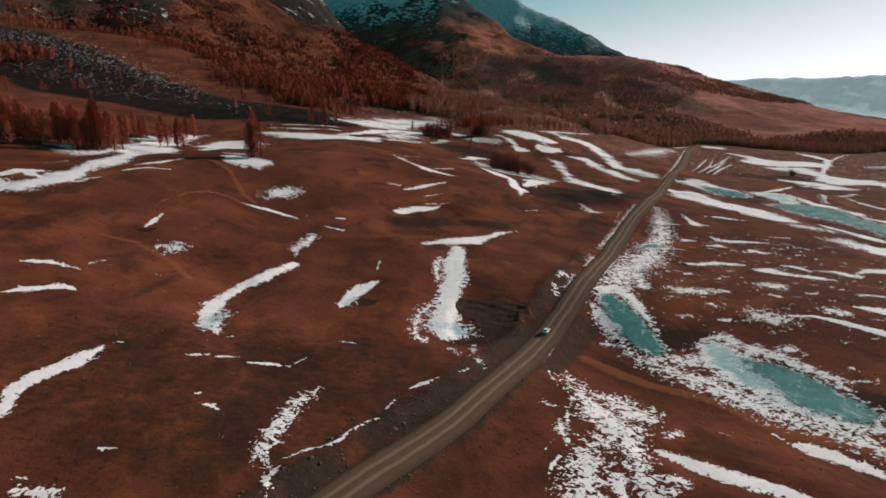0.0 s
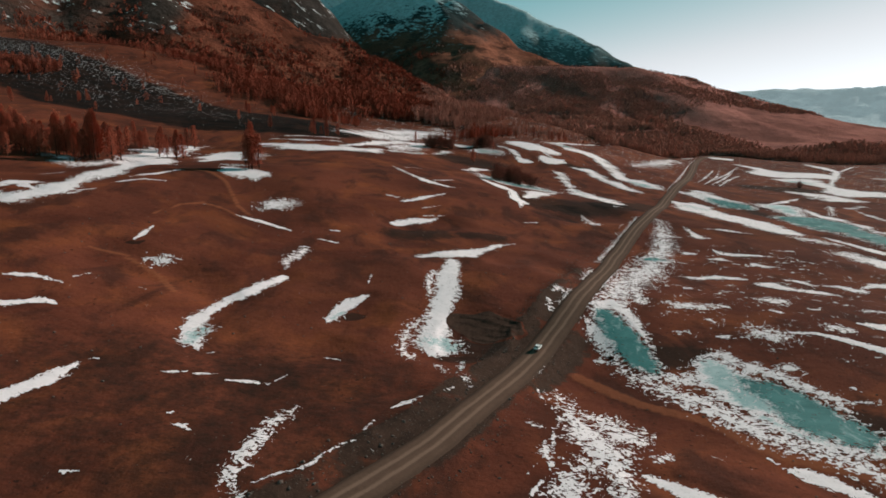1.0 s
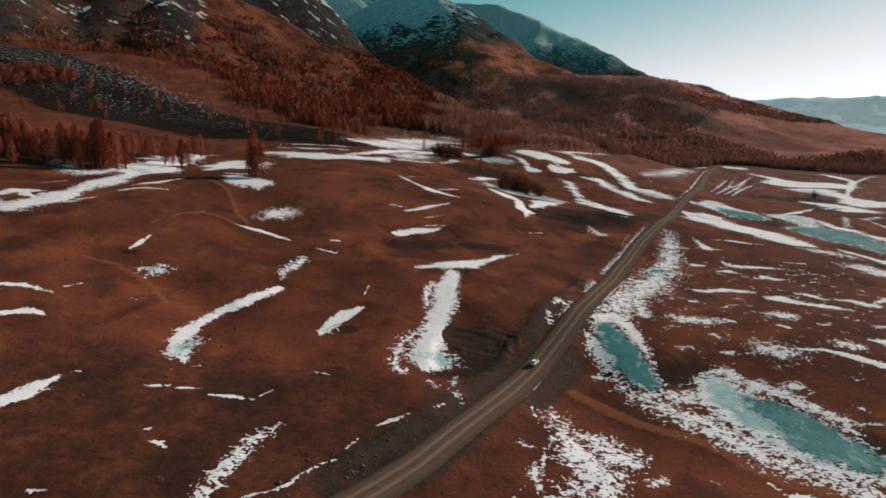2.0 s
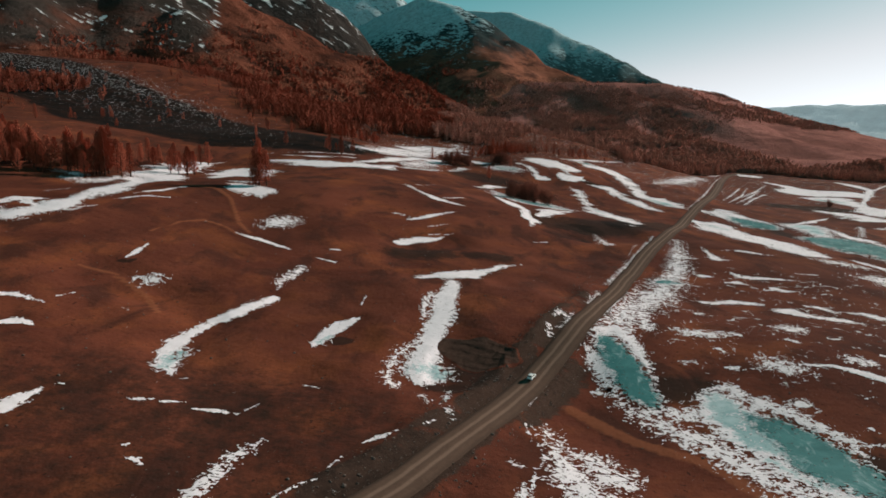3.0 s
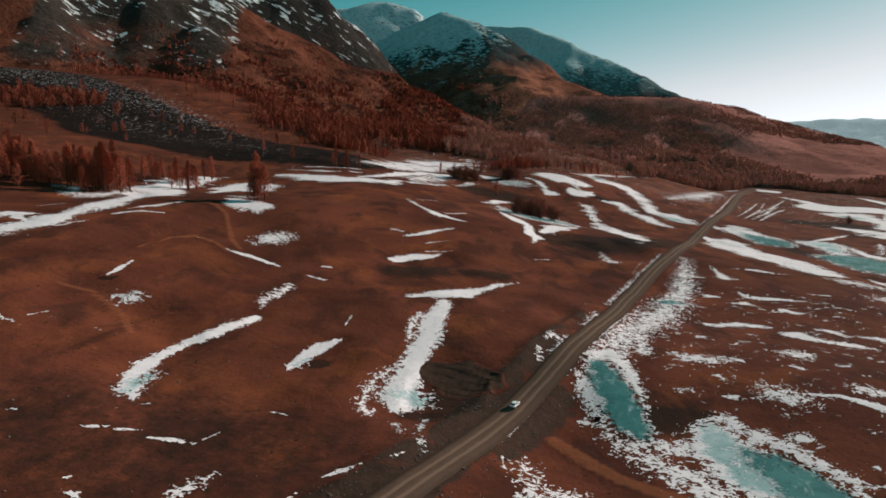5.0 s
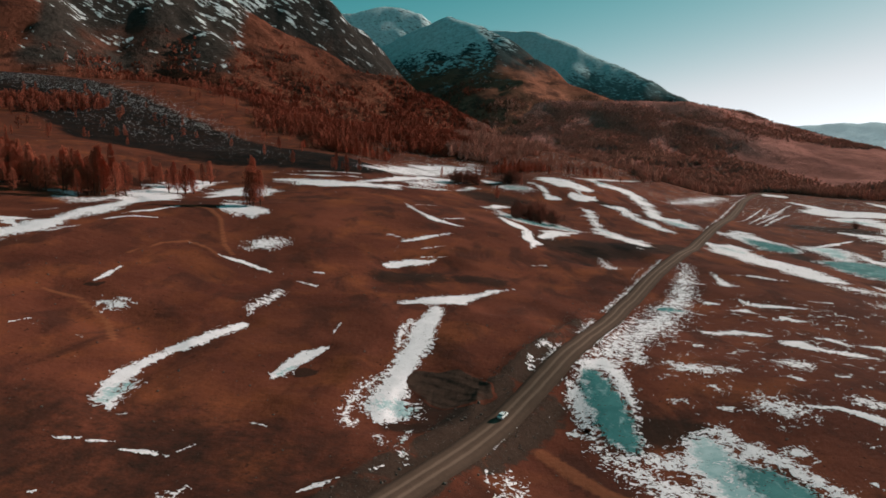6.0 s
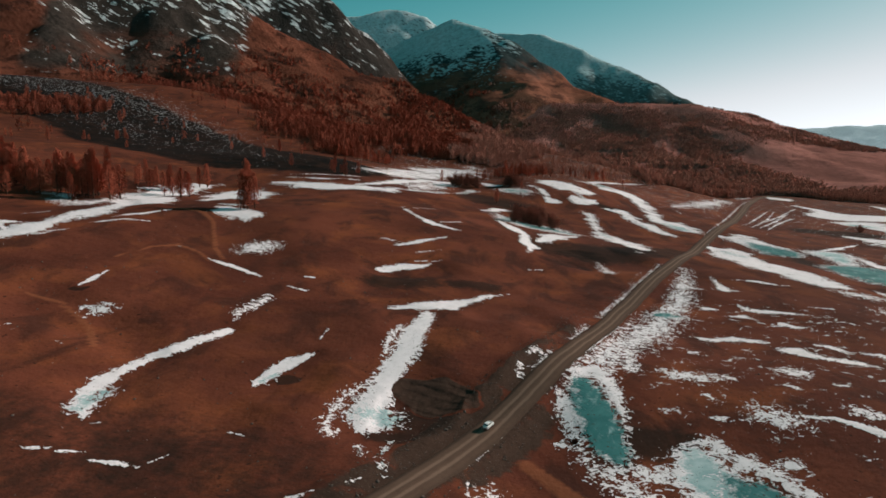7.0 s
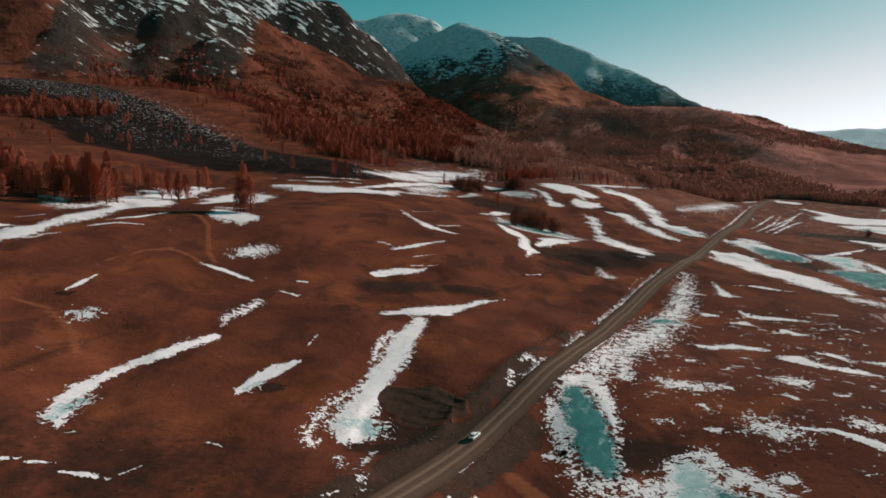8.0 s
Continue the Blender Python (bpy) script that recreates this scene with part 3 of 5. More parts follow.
lay("thin", (102, 707.1, 2.6), (117.8, 709.2, 6.5), (154.8, 787.2, 4.9), (216.3, 869.2, 1.6))
lay("drift", (117.9, 595.1, 2.2), (130.6, 592.8, 9.6), (135.3, 567.7, 7.9), (143.6, 550.3, 8.5), (150.1, 529.5, 7.9), (157.5, 520.9, 2.6))
lay("ice", (136.3, 561.2, 1.7), (142.9, 537.9, 1.7))
lay("drift", (96.7, 573.9, 1.9), (100.9, 568.5, 5.8), (100.7, 542.2, 4.8), (99.1, 505.3, 4.8), (104.8, 481.3, 12), (113.2, 462.7, 12), (118.1, 442.2, 7.8), (115, 420.2, 0.75))
lay("crust", (101.4, 498.6, 2.4), (105.9, 482.6, 2.4))
lay("drift", (53.8, 643.6, 1.8), (63.3, 626, 3.9), (67.7, 605.6, 2.9), (69.1, 589.6, 4.8), (73.7, 593.1, 6.9), (76.6, 591.1, 1.7))
lay("drift", (13.6, 501.7, 1.8), (26.1, 531.1, 5.9), (36.9, 538.4, 2.4))
lay("ice", (25.6, 503, 2.4), (38.4, 479.2, 12), (50.4, 472.3, 13), (63.4, 485.6, 16), (73.5, 477.9, 11))
lay("sheet", (27.8, 464.6, 2.3), (37, 437, 6.1), (43.9, 414, 4.1), (44.7, 394.4, 4.7), (49.1, 395.2, 3.8), (45.5, 376.2, 1.2))
lay("sheet", (52.6, 407, 2.5), (63.9, 435.4, 9.2), (80.8, 465.9, 2.3))
lay("drift", (6.3, 657.4, 1.6), (17.2, 637.6, 7.7), (32.2, 637.5, 2.3))
lay("drift", (-6, 762.1, 2.4), (11.2, 718.4, 2.6))
lay("ice", (33.3, 616.7, 9), (44.9, 613.4, 8.2))
lay("ice", (-9.1, 576.5, 1.4), (1.1, 602.1, 4.4))
lay("speck", (197, 685.4, 1.3), (245.7, 766.7, 11), (305.7, 873.7, 4.5))
lay("band", (-61, 749.3, 22), (-36.3, 775.9, 21), (-9.6, 789.2, 4.3))
lay("band", (-45.8, 559, 7.3), (-23.2, 634, 8.2))
lay("ice", (-43.4, 529, 3.2), (-20.8, 567.2, 2.7))
lay("thin", (-34.2, 438.4, 0.96), (-21.3, 410.4, 2.5), (-8.3, 394, 3.8), (7.6, 391.1, 0.85))
lay("thin", (-5, 402.6, 0.98), (6.6, 414, 0.75))
lay("thin", (-26.3, 440.9, 1.1), (-15.3, 459.3, 0.84))
lay("thin", (-21.1, 344.9, 1.1), (-10.7, 356, 2.5), (2.6, 374.4, 0.49))
lay("thin", (-9.7, 340.5, 0.88), (1.2, 350.3, 0.43))
lay("speck", (-29.3, 352.3, 0.93), (-21.8, 351.1, 0.55))
lay("drift", (-22.3, 312, 3.3), (-12.6, 321.6, 3.4), (-2.9, 328.9, 1.7), (0, 334.6, 0.38))
lay("thin", (-10.6, 329, 0.36), (3.6, 336.6, 0.35))
lay("thin", (184.5, 538, 0.33), (211.1, 595.9, 0.73), (266.1, 728.5, 0.81), (386.4, 1022.8, 0.52))
lay("drift", (374.9, 1041, 4), (400.5, 1070.5, 5.5))
lay("thin", (95, 348.4, 0.25), (105.5, 373.5, 0.25))
lay("thin", (106.4, 369.5, 0.25), (118.3, 396.3, 0.25))
lay("speck", (85.1, 387.8, 0.59), (88.2, 368.2, 3.4))
lay("drift", (-7.6, 264.2, 1.7), (1.5, 269.4, 5.9), (11.4, 274.6, 7.5), (19.6, 285.8, 3.8), (28.4, 297.8, 1.9), (36.3, 305.5, 0.6))
lay("drift", (6.6, 261.4, 4.5), (5, 239.7, 5.9), (3.9, 224.4, 5.3), (3.1, 211.5, 5.4), (2.2, 198.3, 5.2), (1.1, 188.9, 6), (0.3, 182.2, 6.1), (-0.2, 177.8, 3.2))
lay("speck", (-3.3, 199.7, 1.1), (-6.8, 192, 1.5), (-8.5, 183.8, 1.3), (-7.9, 176.1, 1.6), (-5.8, 172.8, 1.8))
lay("speck", (-1.3, 245.6, 0.44), (-2.5, 229.4, 1.2), (-1.6, 218.1, 0.33))
lay("crust", (-0.7, 185.1, 2.9), (3.5, 186.3, 4.9), (4.9, 182.1, 1.3))
lay("crust", (2, 167.3, 0.55), (3.7, 164.1, 0.46))
lay("crust", (8.8, 173.1, 0.26), (8.5, 163.8, 0.25))
lay("crust", (9, 161.2, 0.43), (10.6, 156.3, 0.34))
lay("speck", (-52.7, 256.5, 1.5), (-54.3, 246.7, 2.1), (-55.8, 235.2, 1.5), (-54.2, 229.6, 0.33))
lay("drift", (-53.7, 221.9, 2.6), (-56.6, 211.2, 3), (-59.3, 201.2, 3.1), (-63.2, 194.4, 2.9), (-65.1, 185, 3.1), (-66.4, 177.1, 3.5), (-65.8, 169.8, 3.3), (-63, 163.4, 3.5), (-59.7, 159.9, 2))
lay("crust", (-63, 172.5, 1.8), (-63.7, 167.2, 2.9), (-62.9, 162.3, 1.5))
lay("thin", (-23.9, 234.4, 0.26), (-23.7, 224.3, 0.33))
lay("drift", (-23, 213.1, 1.7), (-27, 207.3, 2.9), (-30.2, 199.8, 3), (-31.6, 192.5, 2), (-32.2, 189.1, 0.39))
lay("crust", (-28.9, 198.3, 1.2), (-31, 193, 1.1))
lay("sheet", (-180.7, 247.3, 8.1), (-175.1, 252, 11), (-169.6, 254, 9.5), (-166.6, 260.2, 7.3), (-164.4, 268.1, 8.7), (-164.6, 274.6, 9.6), (-164.4, 285.2, 5.5), (-168.1, 306.3, 8.1), (-167.4, 320.9, 8.8), (-168.3, 340.2, 7.9), (-171.2, 366.1, 12), (-167.7, 380.4, 14), (-168.9, 403.3, 2.7))
lay("sheet", (-186.5, 371.5, 2.6), (-180.6, 383.3, 13), (-188.5, 420, 12), (-187.6, 444.4, 14), (-185.5, 469.1, 12), (-177.3, 482.5, 2.9))
lay("drift", (-192.8, 271.7, 4), (-188.6, 283.9, 6.2), (-181.2, 288, 4.1), (-172.3, 291, 0.82))
lay("thin", (-150.3, 314.2, 0.78), (-146.3, 330.4, 2.9), (-140.5, 349.7, 0.72))
lay("thin", (-150.2, 297.9, 1.1), (-143.5, 311.2, 1.9), (-135, 318.1, 0.51))
lay("drift", (-188.5, 372.3, 1), (-181.1, 370.2, 4.6), (-168, 356.5, 1.4))
lay("speck", (-207.5, 349.3, 2.1), (-191.6, 345.1, 7.2), (-185.8, 357.3, 2.8), (-188.2, 376.4, 0.33))
lay("speck", (-222.7, 365.5, 2.6), (-213.6, 366.1, 5.1), (-201.1, 352.5, 0.66))
lay("thin", (-206.1, 428.5, 1), (-193, 448.2, 4.8), (-185.9, 480.9, 1.3))
lay("thin", (-186.6, 297.2, 0.4), (-184.1, 315.8, 0.89))
lay("sheet", (-146.2, 396, 2.3), (-150.2, 436, 16), (-142.6, 448.6, 23), (-123.4, 412.5, 7.4))
lay("sheet", (-122.4, 371.3, 5), (-110, 359.8, 12), (-102.6, 357.2, 7.9), (-99.3, 343.9, 1.6))
lay("crust", (-128.1, 379, 1.5), (-114.6, 380.1, 1.9))
lay("speck", (-116.6, 353, 1), (-107.1, 345.8, 1.1))
lay("speck", (-83.2, 301.8, 0.94), (-79.7, 309.6, 6.4), (-76.3, 313.7, 5.6), (-71.6, 315.2, 0.62))
lay("thin", (-89.6, 284.1, 0.72), (-79.9, 281.4, 2.5), (-70.8, 278.8, 1.6), (-63.7, 275.6, 0.61))
lay("drift", (-109, 245.7, 0.33), (-108.1, 235.9, 1.5), (-107.8, 227.6, 0.5))
lay("speck", (-97.3, 216.9, 1.7), (-93.9, 216.5, 3.5), (-91.2, 218.3, 1.6))
lay("thin", (-123.6, 181.4, 0.52), (-120.9, 183.7, 2.1), (-116.8, 185, 2.1), (-107.5, 183.6, 0.45))
lay("thin", (-107.6, 189.5, 0.32), (-105.9, 195.1, 0.31))
lay("drift", (-115.1, 160.3, 0.7), (-112.1, 164.1, 2.3), (-108.4, 167.7, 2.1), (-106.1, 170.2, 2.8), (-99.2, 169.2, 0.35))
lay("sheet", (-136, 500.9, 8.2), (-114.1, 496.5, 16), (-96.2, 493.1, 15), (-80.3, 501, 12), (-59.2, 506.9, 8.3), (-52.9, 523.7, 1.5))
lay("sheet", (-85.6, 506.8, 1.5), (-68.1, 543.8, 5.8), (-45, 616.9, 8.3), (-21.6, 636.1, 6.8))
lay("band", (-94.5, 609.6, 2.3), (-74.6, 642.5, 11), (-54.3, 745.3, 8.6))
lay("thin", (-142.3, 522.2, 0.98), (-111, 523.5, 3.2), (-86.2, 539.3, 1.3))
lay("drift", (-79, 142.4, 0.36), (-79.9, 137.6, 1.9), (-81, 131.3, 3), (-82.7, 127.8, 2.7), (-84.7, 123.3, 2.6), (-85.1, 118.4, 2.3), (-83.7, 113.2, 1.9), (-82.7, 109, 1.6))
lay("thin", (-79.7, 143.3, 0.25), (-76.3, 144.5, 0.25))
lay("drift", (-61.7, 143.3, 0.32), (-58.7, 143.8, 0.84), (-55.6, 144.9, 0.25))
lay("drift", (-53.8, 144.3, 0.75), (-49.5, 146.1, 0.64))
lay("drift", (-46.8, 143.4, 0.33), (-41.9, 144.1, 1.1), (-36.9, 143.6, 0.41))
lay("thin", (-36.8, 144.2, 0.25), (-34.3, 150.6, 0.25))
lay("drift", (-28, 165.6, 0.47), (-23.7, 164.1, 0.38))
lay("drift", (-50.1, 270.7, 0.8), (-42.8, 269.1, 0.9))
lay("drift", (-48.3, 283.6, 0.72), (-43.7, 285.3, 0.61))
lay("speck", (-28.2, 133.4, 0.4), (-30.6, 126.9, 1.8), (-31.6, 121, 1.9), (-32.5, 114.5, 2), (-32.9, 108.6, 1.7), (-32.8, 104.3, 1.2), (-31.4, 102.1, 0.47))
lay("ice", (-29.5, 100.2, 0.72), (-29.9, 97.1, 0.95), (-29.4, 93.4, 0.25))
lay("thin", (-28.5, 104.1, 0.25), (-25.4, 106.6, 0.57), (-21.5, 108.6, 0.56), (-19.2, 111.4, 0.56), (-18, 114.9, 0.48), (-16.1, 117.4, 0.25))
lay("thin", (-12, 125.5, 0.25), (-10.8, 130.8, 0.25))
lay("thin", (-7.9, 137.5, 0.27), (-4.6, 141.3, 1.4), (-1.1, 144.8, 0.29))
lay("drift", (-49.7, 120.7, 0.3), (-47.3, 120.3, 0.95), (-45.1, 118.7, 0.3))
lay("thin", (-51.9, 124.7, 0.25), (-51.2, 124.9, 0.25))
lay("thin", (-62.7, 101.9, 0.25), (-57.8, 102.7, 0.25))
lay("drift", (-69.7, 93.1, 0.25), (-67.6, 93.7, 0.25))
lay("speck", (-67.1, 90.5, 0.79), (-63, 90.3, 1.2), (-61.5, 91.3, 0.26))
lay("speck", (42.6, 230.5, 0.33), (45.8, 234.6, 1.3), (47.9, 232.7, 0.7))
lay("speck", (40.7, 222, 0.25), (39, 215, 0.25))
lay("speck", (118.9, 394.5, 0.25), (105, 362, 0.45), (91.9, 334.2, 0.44), (81.1, 310, 0.43), (72.8, 291.4, 0.25))
lay("speck", (66.7, 276.2, 0.25), (58, 254.7, 0.25))
lay("speck", (50.2, 237, 0.25), (43.9, 221.1, 0.25))
lay("thin", (45.3, 347, 0.58), (52.7, 351, 0.51))
lay("soak", (67.2, 187.2, 3), (72.3, 185.8, 8.2), (80.1, 187.9, 4.8))
lay("soak", (105.2, 146.7, 4.7), (107.3, 140.5, 6.2))
lay("soak", (9.1, 186.7, 3.5), (14.9, 186.4, 8), (18.7, 185.5, 2.8))
lay("soak", (5.1, 176.4, 3.1), (11.2, 175.9, 4.3))
# next five: shade of pits and banks, put into the turf colour
lay("soak", (-26, 195.7, 1.4), (-24.1, 197.6, 1.9))
lay("soak", (-108.1, 225, 0.81), (-104.6, 226.7, 0.81))
lay("soak", (7.9, 568.2, 20), (32.4, 560.1, 20))
lay("soak", (51.7, 399.4, 10), (77.5, 403.9, 17), (101, 412, 17))
lay("soak", (304.8, 632.5, 17), (328.7, 624.3, 23), (352, 616.6, 11))
lay("soak", (224.3, 470.4, 3.7), (221.1, 442.2, 6.9))
lay("soak", (114.5, 605.2, 5.7), (123.1, 594.5, 8.6))
lay("soak", (114, 419.4, 14), (141.6, 447.6, 15))
lay("soak", (-18.3, 295.7, 8.4), (-2.4, 302.6, 9.6))
lay("soak", (12.7, 306.6, 5.1), (26.6, 308.1, 6.6))
lay("path", (41.1, 173.3, 1.8), (48.7, 162.7, 1.9), (54.4, 156.3, 1.6), (60.4, 152.3, 1.6), (66.2, 148.7, 1.6), (70.5, 142.4, 1.7), (73.6, 134.8, 1.9), (77.6, 130.1, 1.7), (82.5, 127.7, 1.9), (87.2, 125.3, 1.7), (93.4, 120.1, 1.7))
lay("path", (-115.9, 260.8, 0.29), (-113.9, 282.6, 0.62), (-108.1, 294.4, 1.3), (-96.3, 289.6, 0.9), (-87.1, 280.6, 0.48))
lay("path", (-141.3, 354.9, 1.5), (-124.5, 350.9, 1.4), (-112.2, 336.2, 0.91), (-101.3, 314.4, 0.76), (-93.7, 299.5, 0.9), (-85.2, 288, 0.68))
lay("path", (-117.6, 216.2, 0.77), (-106.3, 216.3, 0.71), (-96.4, 210.8, 0.96), (-88.2, 204.4, 0.99), (-79.5, 193.2, 1))
lay("thin", (1214, 2298, 0.25), (1236, 2286.2, 0.25), (1266.6, 2269.3, 0.25))
lay("drift", (972, 1647.1, 4.6), (980.7, 1642.6, 4.6))
lay("speck", (1294.1, 2067.4, 8.8), (1392.6, 2150.5, 12))
lay("speck", (1436.6, 2165.9, 0.25), (1487, 2131.8, 0.25))
lay("speck", (1352.4, 2219.9, 0.25), (1482.8, 2135.1, 0.25))
lay("thin", (570.4, 1219.4, 2.7), (541.6, 1110.4, 1.9))
lay("thin", (572.3, 1098.2, 3), (575.9, 1086.7, 3))
lay("thin", (533.7, 1208.6, 3.2), (532.8, 1178.3, 3.1))
lay("thin", (27.5, 164.1, 0.25), (31.7, 174.2, 0.25), (35.1, 182.3, 0.25))
lay("thin", (4.3, 149.8, 0.25), (6.3, 152.3, 0.25))
lay("thin", (567, 2246.6, 8.4), (595.2, 2184.2, 27), (575.8, 1985, 7.5))
lay("thin", (562.2, 1881, 7.1), (532.1, 1690.4, 25), (497.4, 1520.3, 4.3))
lay("thin", (573, 1672.2, 6.1), (534.1, 1474.8, 25), (518.5, 1358.2, 22), (538.8, 1320.6, 5.2))
lay("speck", (449.6, 1402.6, 3.9), (418.3, 1262.3, 24), (446.7, 1261.5, 4.9))
lay("thin", (560.7, 1198.5, 4.8), (546, 1140.6, 16), (543.8, 1111, 2.6))
lay("speck", (557, 1068.4, 7.3), (556.6, 1049.9, 5.8))
lay("speck", (523.2, 1179.8, 6.2), (527.8, 1166.8, 6.2))
lay("drift", (-187.4, 285.9, 0.31), (-177, 275.2, 3.2), (-170.1, 271.7, 1.3))
lay("thin", (-164.9, 352.4, 1.9), (-159.2, 368.2, 4.9), (-151.5, 368.1, 0.96))
lay("thin", (-158.3, 264.7, 0.89), (-152.2, 270.6, 0.49))
lay("thin", (-153.7, 274.4, 0.75), (-150, 282.1, 0.58))
lay("thin", (-174.8, 451.2, 1.2), (-157.4, 450.5, 0.87))
lay("thin", (-15.5, 118.5, 0.25), (-13.4, 120.4, 0.25))


def stroke_depth(x, y, line):
    """How far inside a stroke of varying half-width each point lies, in metres (outside: minus)."""
    best = np.full(np.shape(x), -1e6)
    for (ax, ay, ra), (bx, by, rb) in zip(line[:-1], line[1:]):
        dx, dy = bx - ax, by - ay
        t = np.clip(((x - ax) * dx + (y - ay) * dy) / (dx * dx + dy * dy + 1e-9), 0, 1)
        best = np.maximum(best, ra + (rb - ra) * t - np.hypot(x - ax - t * dx, y - ay - t * dy))
    return best


# hollows without much snow: half-width along the line, then the depth
HOLLOWS = [(((-95, 335, 7), (-80, 306, 9), (-66, 284, 6)), 0.7),
           (((62, 398, 9), (78, 384, 10), (98, 388, 8)), 2.6), (((-14, 312, 6), (2, 322, 5)), 1.6), (((-25, 190, 4), (-20, 197, 4)), 1.3),
           (((30, 268, 5), (40, 278, 6), (47, 262, 4)), 1.4), (((-45, 160, 7), (-38, 172, 6)), 1.2), (((-110, 214, 6), (-86, 206, 5), (-66, 196, 4)), 1.5)]


def carve(x, y):
    """How deep the hollows and the beds of the snow drifts are cut into the land."""
    x, y = np.asarray(x, float), np.asarray(y, float)
    cut = np.zeros(x.shape)
    beds = [(line, min(1.7, 0.32 * float(np.mean([q[2] for q in line])))) for kind, line in SNOW if kind in ("drift", "gully")]
    for line, depth in beds + HOLLOWS:
        p = np.array(line)
        wide = max(float(np.mean(p[:, 2])), 1.0)
        if np.hypot(p[:, 0].mean(), p[:, 1].mean()) > 420:
            continue
        r = p[:, 2].max() + 2.4 * wide
        m = (x > p[:, 0].min() - r) & (x < p[:, 0].max() + r) & (y > p[:, 1].min() - r) & (y < p[:, 1].max() + r)
        if m.any():
            cut[m] = np.maximum(cut[m], depth * smooth(-2.2 * wide, 0.5 * wide, stroke_depth(x[m], y[m], line)))
    return cut


# ---- meshes from arrays ----
def array_mesh(name, verts, faces, material, fields=None, smooth_shade=True):
    me = bpy.data.meshes.new(name)
    verts, faces = np.asarray(verts, np.float32), np.asarray(faces, np.int32)
    k = faces.shape[1]
    me.vertices.add(len(verts))
    me.vertices.foreach_set("co", verts.ravel())
    me.loops.add(faces.size)
    me.loops.foreach_set("vertex_index", faces.ravel())
    me.polygons.add(len(faces))
    me.polygons.foreach_set("loop_start", np.arange(0, faces.size, k, dtype=np.int32))
    me.polygons.foreach_set("use_smooth", np.full(len(faces), smooth_shade))
    for key, values in (fields or {}).items():
        a = me.attributes.new(key, "FLOAT", "POINT")
        a.data.foreach_set("value", np.asarray(values, np.float32).ravel())
    me.materials.append(material)
    me.update(calc_edges=True)
    return me


def grid_tris(keep):
    """Two triangles for each kept cell of a grid; keep has one entry per cell."""
    nx, ny = keep.shape
    i, j = np.nonzero(keep)
    a = i * (ny + 1) + j
    b, c, d = a + ny + 1, a + ny + 2, a + 1
    return np.vstack([np.stack([a, b, c], 1), np.stack([a, c, d], 1)])


def compact(verts, tris):
    used = np.unique(tris)
    back = np.full(len(verts), -1)
    back[used] = np.arange(len(used))
    return verts[used], back[tris], used


def graded(lo, near_lo, near_hi, hi, step, grow):
    """Even steps in the middle, growing ones out to both ends."""
    mid = list(np.arange(near_lo, near_hi + step / 2, step))
    s, v = step, mid[-1]
    while v < hi:
        s *= grow
        v += s
        mid.append(v)
    s, v, low = step, mid[0], []
    while v > lo:
        s *= grow
        v -= s
        low.append(v)
    return np.array(low[::-1] + mid)


# ---- the ground sheet ----
XS = graded(-3400, -240, 260, 3900, 1.8, 1.045)
YS = graded(-900, 85, 520, 4900, 1.8, 1.028)
GX, GY = np.meshgrid(XS, YS, indexing="ij")
GZ = shaped(GX, GY) - carve(GX, GY)

DAMP_SHADE, PATHS = np.zeros(GX.shape), np.zeros(GX.shape)
for kind, line in SNOW:
    p = np.array(line)
    r = p[:, 2].max() + 14
    m = (GX > p[:, 0].min() - r) & (GX < p[:, 0].max() + r) & (GY > p[:, 1].min() - r) & (GY < p[:, 1].max() + r)
    f = stroke_depth(GX[m], GY[m], line)
    if kind in ("pond", "glaze"):
        tilt = np.polyfit(p[:, 1], natural(p[:, 0], p[:, 1]), 1)
        level = np.polyval(tilt, np.clip(GY[m], p[:, 1].min(), p[:, 1].max())) - 0.1
        w = smooth(-12, 1.5, f) * smooth(5.5, 12.0, np.abs(beside_road(GX[m], GY[m])[0]))
        GZ[m] = GZ[m] * (1 - w) + level * w
        DAMP_SHADE[m] = np.maximum(DAMP_SHADE[m], smooth(-9, -2, f) * 0.45)
    elif kind in ("drift", "gully"):
        DAMP_SHADE[m] = np.maximum(DAMP_SHADE[m], smooth(-2.5, 0, f) * 0.35)
    elif kind == "soak":
        # wet ground, and shade of pits and banks put into the colour
        w = float(np.mean(p[:, 2]))
        DAMP_SHADE[m] = np.maximum(DAMP_SHADE[m], smooth(-1.3 * w, 0.9 * w, f) * 0.85 if w > 3 else smooth(-0.7 * w, 0.2 * w, f) * 1.3)
    elif kind == "path":
        w = float(np.mean(p[:, 2]))
        PATHS[m] = np.maximum(PATHS[m], smooth(-1.2 * w, 0.6 * w, f))
        GZ[m] += min(0.5, 0.25 * w) * np.exp(-(np.minimum(f - 0.3 * w, 0) / (0.8 * w)) ** 2)


# the meadow round the ponds is worn smooth
even = GZ.copy()
for _ in range(260):
    even[1:-1, 1:-1] = (even[:-2, 1:-1] + even[2:, 1:-1] + even[1:-1, :-2] + even[1:-1, 2:]) / 4
worn = smooth(0.0, 0.5, blob(GX, GY, 112, 182, 68, 75, 0.0)) * smooth(9, 22, np.abs(beside_road(GX, GY)[0].reshape(GX.shape)))
GZ = GZ * (1 - worn) + even * worn


